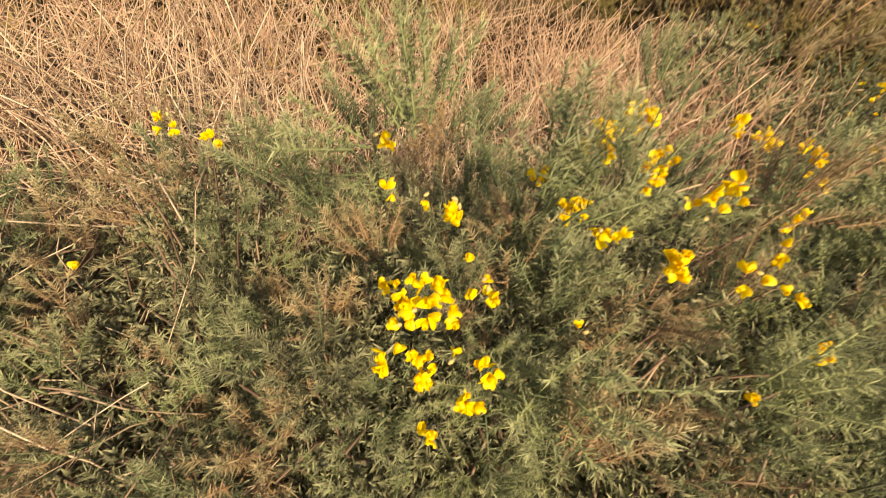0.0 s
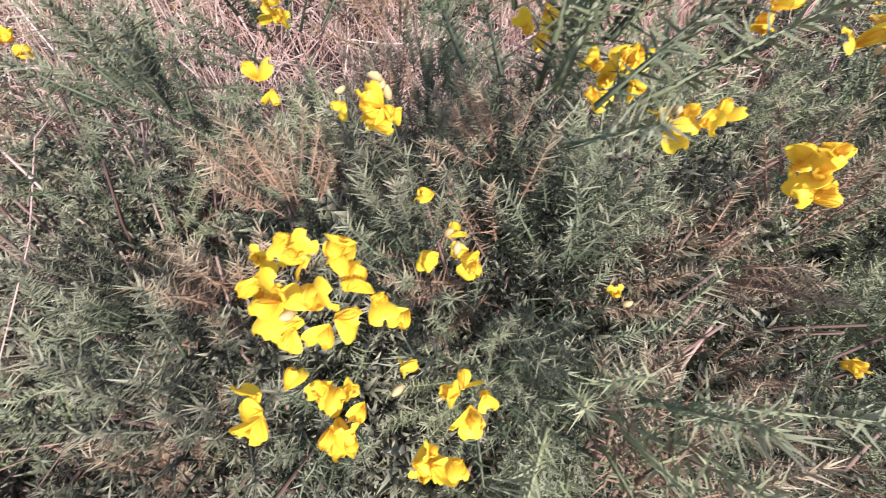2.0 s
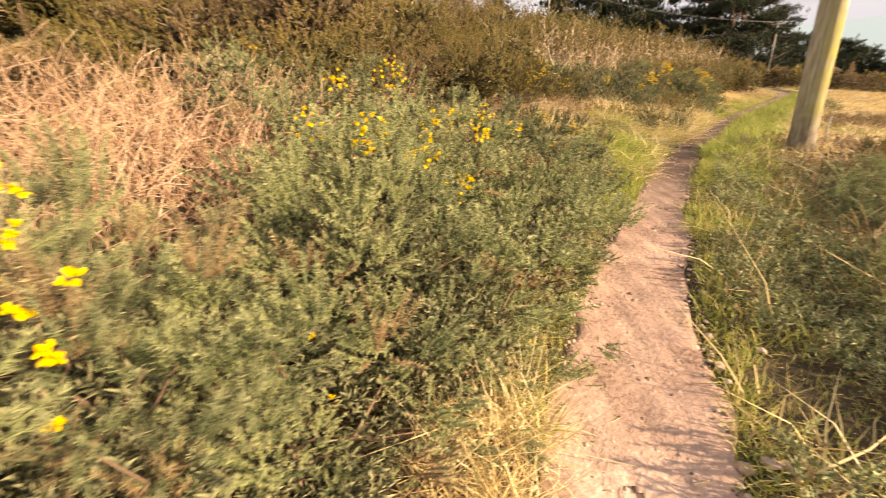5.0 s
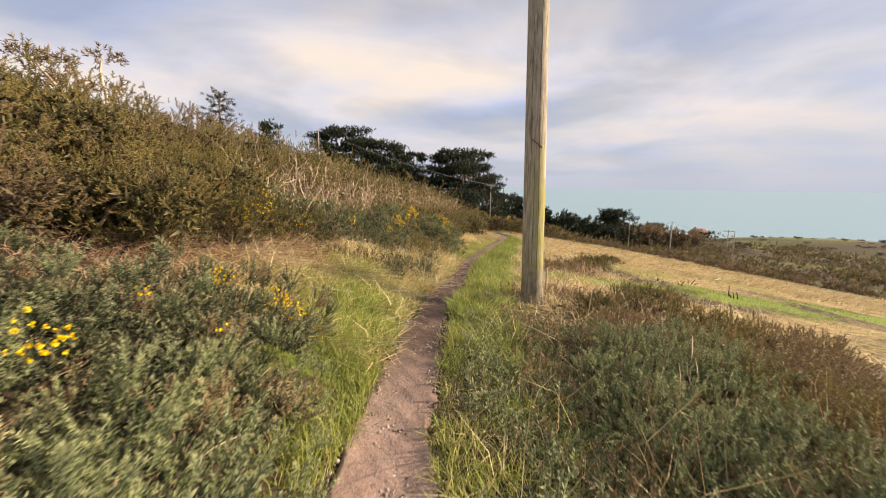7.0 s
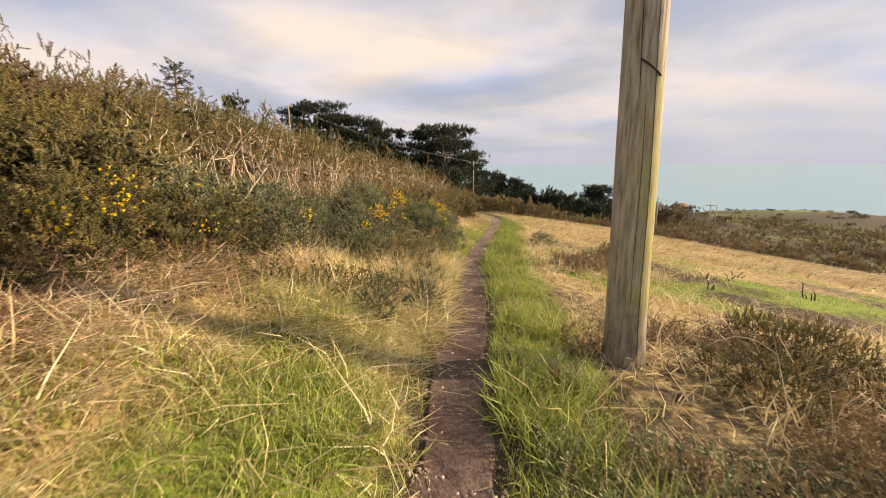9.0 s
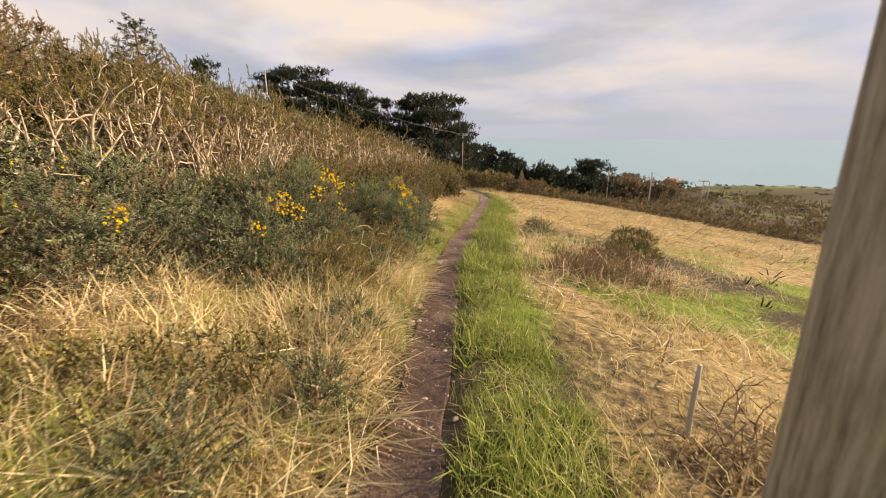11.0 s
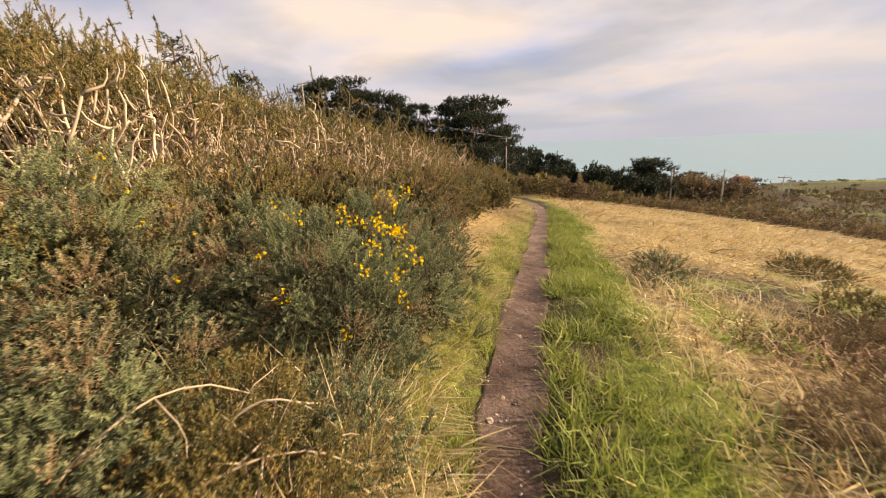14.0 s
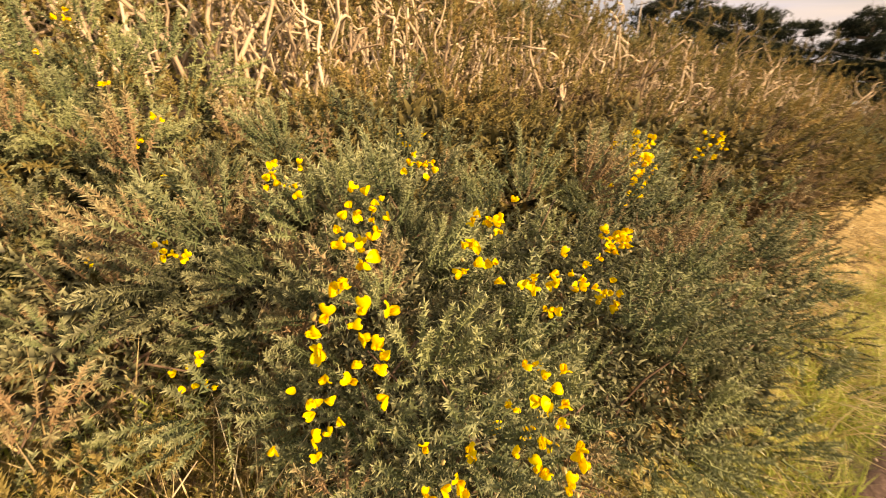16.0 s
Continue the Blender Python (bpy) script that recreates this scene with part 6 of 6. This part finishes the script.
# ---- low shrubs on the seaward side ----
for x, y, r, h, mat, tint, label in ((5.0, -0.75, 0.4, 0.22, GORSE, 0.77, "low grey-green heath shrub"), (5.8, -1.5, 0.6, 0.3, GORSE, 0.77, "low grey-green heath shrub"), (5.5, -2.2, 0.7, 0.3, HEATH, 0.9, "low brownish heath shrub"), (6.6, -1.05, 0.4, 0.22, HEATH, 0.9, "low brownish heath shrub"), (6.9, -2.8, 0.7, 0.3, HEATH, 0.9, "low brownish heath shrub"), (4.2, -1.5, 0.6, 0.28, GORSE, 0.77, "low grey-green heath shrub"), (4.6, -0.95, 0.5, 0.26, GORSE, 0.77, "low grey-green heath shrub"), (5.4, -1.15, 0.6, 0.30, GORSE, 0.77, "low grey-green heath shrub"), (4.9, -1.9, 0.7, 0.30, SCRUB, 0.9, "low brownish heath shrub"),
                                    (6.2, -1.7, 0.6, 0.28, SCRUB, 0.9, "low brownish heath shrub"), (6.0, -0.85, 0.35, 0.20, GORSE, 0.77, "low grey-green heath shrub"), (7.2, -2.2, 0.6, 0.28, SCRUB, 0.55, "low dark heath shrub"),
                                    (8.5, -1.9, 0.6, 0.26, SCRUB, 0.5, "dark low shrub behind the pole"), (3.4, -1.0, 0.5, 0.26, GORSE, 0.77, "low grey-green heath shrub"), (2.4, -1.2, 0.5, 0.24, SCRUB, 0.9, "low brownish heath shrub"),
                                    (3.6, -2.0, 0.7, 0.3, GORSE, 0.77, "low grey-green heath shrub"), (16.3, -0.45, 0.35, 0.34, GORSE, 0.45, "small stiff gorse tuft in the field"), (12.5, -0.95, 0.45, 0.16, HEATH, 0.8, "brown withered shrub in the field"), (12.9, -0.65, 0.45, 0.16, HEATH, 0.8, "brown withered shrub in the field"), (13.4, -1.2, 0.4, 0.12, HEATH, 0.8, "brown withered shrub in the field"),
                                    (14.4, -1.6, 0.6, 0.16, HEATH, 0.8, "brown withered shrub in the field"), (15.2, -2.2, 0.6, 0.28, SCRUB, 0.4, "low dark shrub in the field"), (18.2, -3.2, 0.6, 0.22, SCRUB, 0.4, "low dark shrub in the field"),
                                    (10.9, 2.3, 0.38, 0.32, SCRUB, 0.62, "brownish low scrub in dry grass"), (11.45, 2.5, 0.38, 0.32, GORSE, 0.36, "low gorse growing through dry grass"), (11.9, 2.3, 0.38, 0.32, SCRUB, 0.62, "brownish low scrub in dry grass"), (10.2, 2.55, 0.38, 0.32, GORSE, 0.34, "low gorse growing through dry grass"), (10.5, 2.15, 0.4, 0.34, SCRUB, 0.62, "brownish low scrub in dry grass"), (11.0, 2.0, 0.35, 0.3, GORSE, 0.4, "low gorse growing through dry grass"), (11.6, 2.0, 0.35, 0.34, SCRUB, 0.62, "brownish low scrub in dry grass"), (12.1, 1.9, 0.3, 0.3, GORSE, 0.45, "low gorse growing through dry grass"), (7.6, -1.1, 0.4, 0.24, SCRUB, 0.3, "dark low shrub behind the pole"), (8.0, 1.75, 0.16, 0.32, GORSE, 0.15, "small dark gorse sapling"), (8.7, 1.5, 0.16, 0.28, GORSE, 0.2, "small dark gorse sapling"), (9.4, 1.65, 0.25, 0.25, GORSE, 0.3, "small gorse sapling in dry grass"), (7.3, 0.35, 0.12, 0.12, GORSE, 0.7, "tiny pale seedling beside the path")):
    z = float(land(x, y))
    gorse([(x, y, z + h * 0.35, r, r * 0.8, h * 0.7), (x + r * 0.5, y + r * 0.2, z + h * 0.3, r * 0.6, r * 0.6, h * 0.6)], int(260 + 1500 * r * r), SHOOT_MID, 0.75, label, 6, mat=mat, group="low shrubs", tint=(tint, 0.2), dead=0.1, thick=0.005)


# ---- stones, gravel, sticks and a stake ----
def stone_mesh(seed):
    bm = bmesh.new()
    bmesh.ops.create_icosphere(bm, subdivisions=1, radius=1)
    r = np.random.default_rng(seed)
    ax = r.normal(size=(5, 3))
    for v in bm.verts:
        s = 1.0
        for a in ax:
            a = a / np.linalg.norm(a)
            s = min(s, 0.78 / max(0.2, float(np.dot(a, v.co)))) if np.dot(a, v.co) > 0.7 else s
        v.co = v.co * s * (1 + 0.14 * r.normal())
    me = bpy.data.meshes.new("stone")
    bm.to_mesh(me)
    bm.free()
    me.materials.append(STONE)
    return me


STONES = [stone_mesh(k) for k in range(5)]
for x, y, r in ((10.62, 1.36, 0.05), (10.15, 1.33, 0.045), (10.26, 1.28, 0.03), (10.07, 1.20, 0.028), (10.05, 1.13, 0.028), (9.66, 0.98, 0.03), (10.43, 1.42, 0.025), (10.69, 1.27, 0.02), (11.97, 1.42, 0.03), (11.59, 1.37, 0.025), (12.75, 1.40, 0.03), (14.6, 1.47, 0.025), (9.0, 1.02, 0.028), (9.05, 0.90, 0.022), (8.92, 0.95, 0.025), (8.8, 0.82, 0.02),
                (11.2, 1.42, 0.022), (11.4, 1.38, 0.02), (12.4, 1.45, 0.022), (13.0, 1.35, 0.025), (1.94, -0.39, 0.035), (1.96, -0.44, 0.03), (1.88, -0.33, 0.028), (2.39, -0.18, 0.028), (2.61, -0.30, 0.03), (2.6, -0.1, 0.025), (3.0, 0.0, 0.022), (2.3, -0.22, 0.02),
                (7.2, 1.1, 0.025), (7.6, 0.95, 0.02), (6.6, 1.05, 0.02), (5.2, 0.75, 0.03), (4.7, 0.55, 0.028), (4.9, 0.62, 0.02), (8.2, 1.2, 0.03), (8.35, 1.0, 0.02), (1.5, 0.18, 0.03), (1.62, 0.22, 0.022), (1.4, 0.1, 0.025), (14.0, 1.3, 0.025)):
    z = float(land(x, y))
    ob = new("stone", STONES[int(rng.integers(0, 5))])
    ob.location = (x, y, z + r * 0.25 + 0.008)
    ob.scale = (r, r * (0.7 + 0.3 * rng.random()), r * 0.45)
    ob.rotation_euler = (rng.normal() * 0.2, rng.normal() * 0.2, rng.random() * 6.28)
    tagged(ob, "pale worn stone lying in the earth path", "stone", "stones on the path")

bag = Bag()
n = 8200
gx_ = np.concatenate([rng.uniform(0.2, 6.5, 4800), rng.uniform(6.5, 20, 3400)])
gd = np.clip(rng.normal(size=n) * 0.45, -0.95, 0.95) * (path_half(gx_) - 0.02)
gd[: n // 3] = rng.choice((-1, 1), n // 3) * rng.uniform(0.5, 1.0, n // 3) * path_half(gx_[: n // 3])
gy_ = path_y(gx_) + gd
pebble = np.array([(1, 0, 0), (-1, 0, 0), (0, 1, 0), (0, -1, 0), (0, 0, 0.8), (0, 0, -0.8)], float)
pf = np.array([(0, 2, 4), (2, 1, 4), (1, 3, 4), (3, 0, 4), (2, 0, 5), (1, 2, 5), (3, 1, 5), (0, 3, 5)], np.int32)
bag.scatter((pebble, pf, np.zeros(6)), np.stack([gx_, gy_, land(gx_, gy_) + 0.012], -1), frames_along(rng.normal(size=(n, 3)) * 0.4 + np.array((0, 0, 1)), 0.003 + 0.015 * rng.random(n) ** 3), rng.random(n))
GRAVEL = leafy("gravel", [(0.0, (0.10, 0.07, 0.055)), (0.5, (0.32, 0.24, 0.19)), (1.0, (0.58, 0.48, 0.40))], (0.5, 0.4, 0.3), 0.0, 0.0, 0.85)
tagged(part("gravel", bag.mesh("gravel", GRAVEL)), "loose gravel scattered on the path", "gravel", kind="stuff")

bag = Bag()
for _ in range(420):
    x = rng.uniform(1, 20)
    y = float(path_y(x)) + rng.normal() * 0.13
    a = rng.random() * 6.28
    l = 0.03 + 0.09 * rng.random()
    z = float(land(x, y)) + 0.016
    bag.tube(np.array([(x, y, z), (x + l * math.cos(a) / 2, y + l * math.sin(a) / 2 , z + 0.006), (x + l * math.cos(a + 0.2), y + l * math.sin(a + 0.2), z)]), [0.0016, 0.0018, 0.001], 3, rng.random())
tagged(part("litter", bag.mesh("litter", DEADWOOD)), "bits of dry stalk and twig strewn on the path", "litter", kind="stuff")


def stake(x, y, h, r):
    z = float(land(x, y))
    ob = thing("wooden_stake", (x, y, z), "short pale weathered wooden stake in dry grass", "stake")
    bag = Bag()
    bag.tube(wander((0, 0, -0.15), (0.03, 0.06, 1), h + 0.15, 5, 0.03), np.array([1, 1, 0.95, 0.9, 0.86, 0.7]) * r, 8, 0.7)
    part("post", bag.mesh("post", GREY_WOOD), ob)


stake(8.98, -0.45, 0.41, 0.016)
for x, y, h in ((14.0, -3.6, 0.35), (14.6, -4.4, 0.3), (13.2, -5.2, 0.4), (12.4, -3.0, 0.3), (15.5, -5.0, 0.3)):
    ob = thing("burnt_stump", (x, y, float(land(x, y))), "charred gorse stump standing in the turf", "stump", "burnt stumps")
    for k in range(4):
        bag = Bag()
        bag.tube(wander((rng.normal() * 0.05, rng.normal() * 0.05, -0.1), (rng.normal() * 0.5, rng.normal() * 0.5, 1), h * (0.6 + 0.5 * rng.random()), 4, 0.2), np.linspace(0.018, 0.007, 5), 5, 0.1)
        part("stem", bag.mesh("stem", DARK), ob)
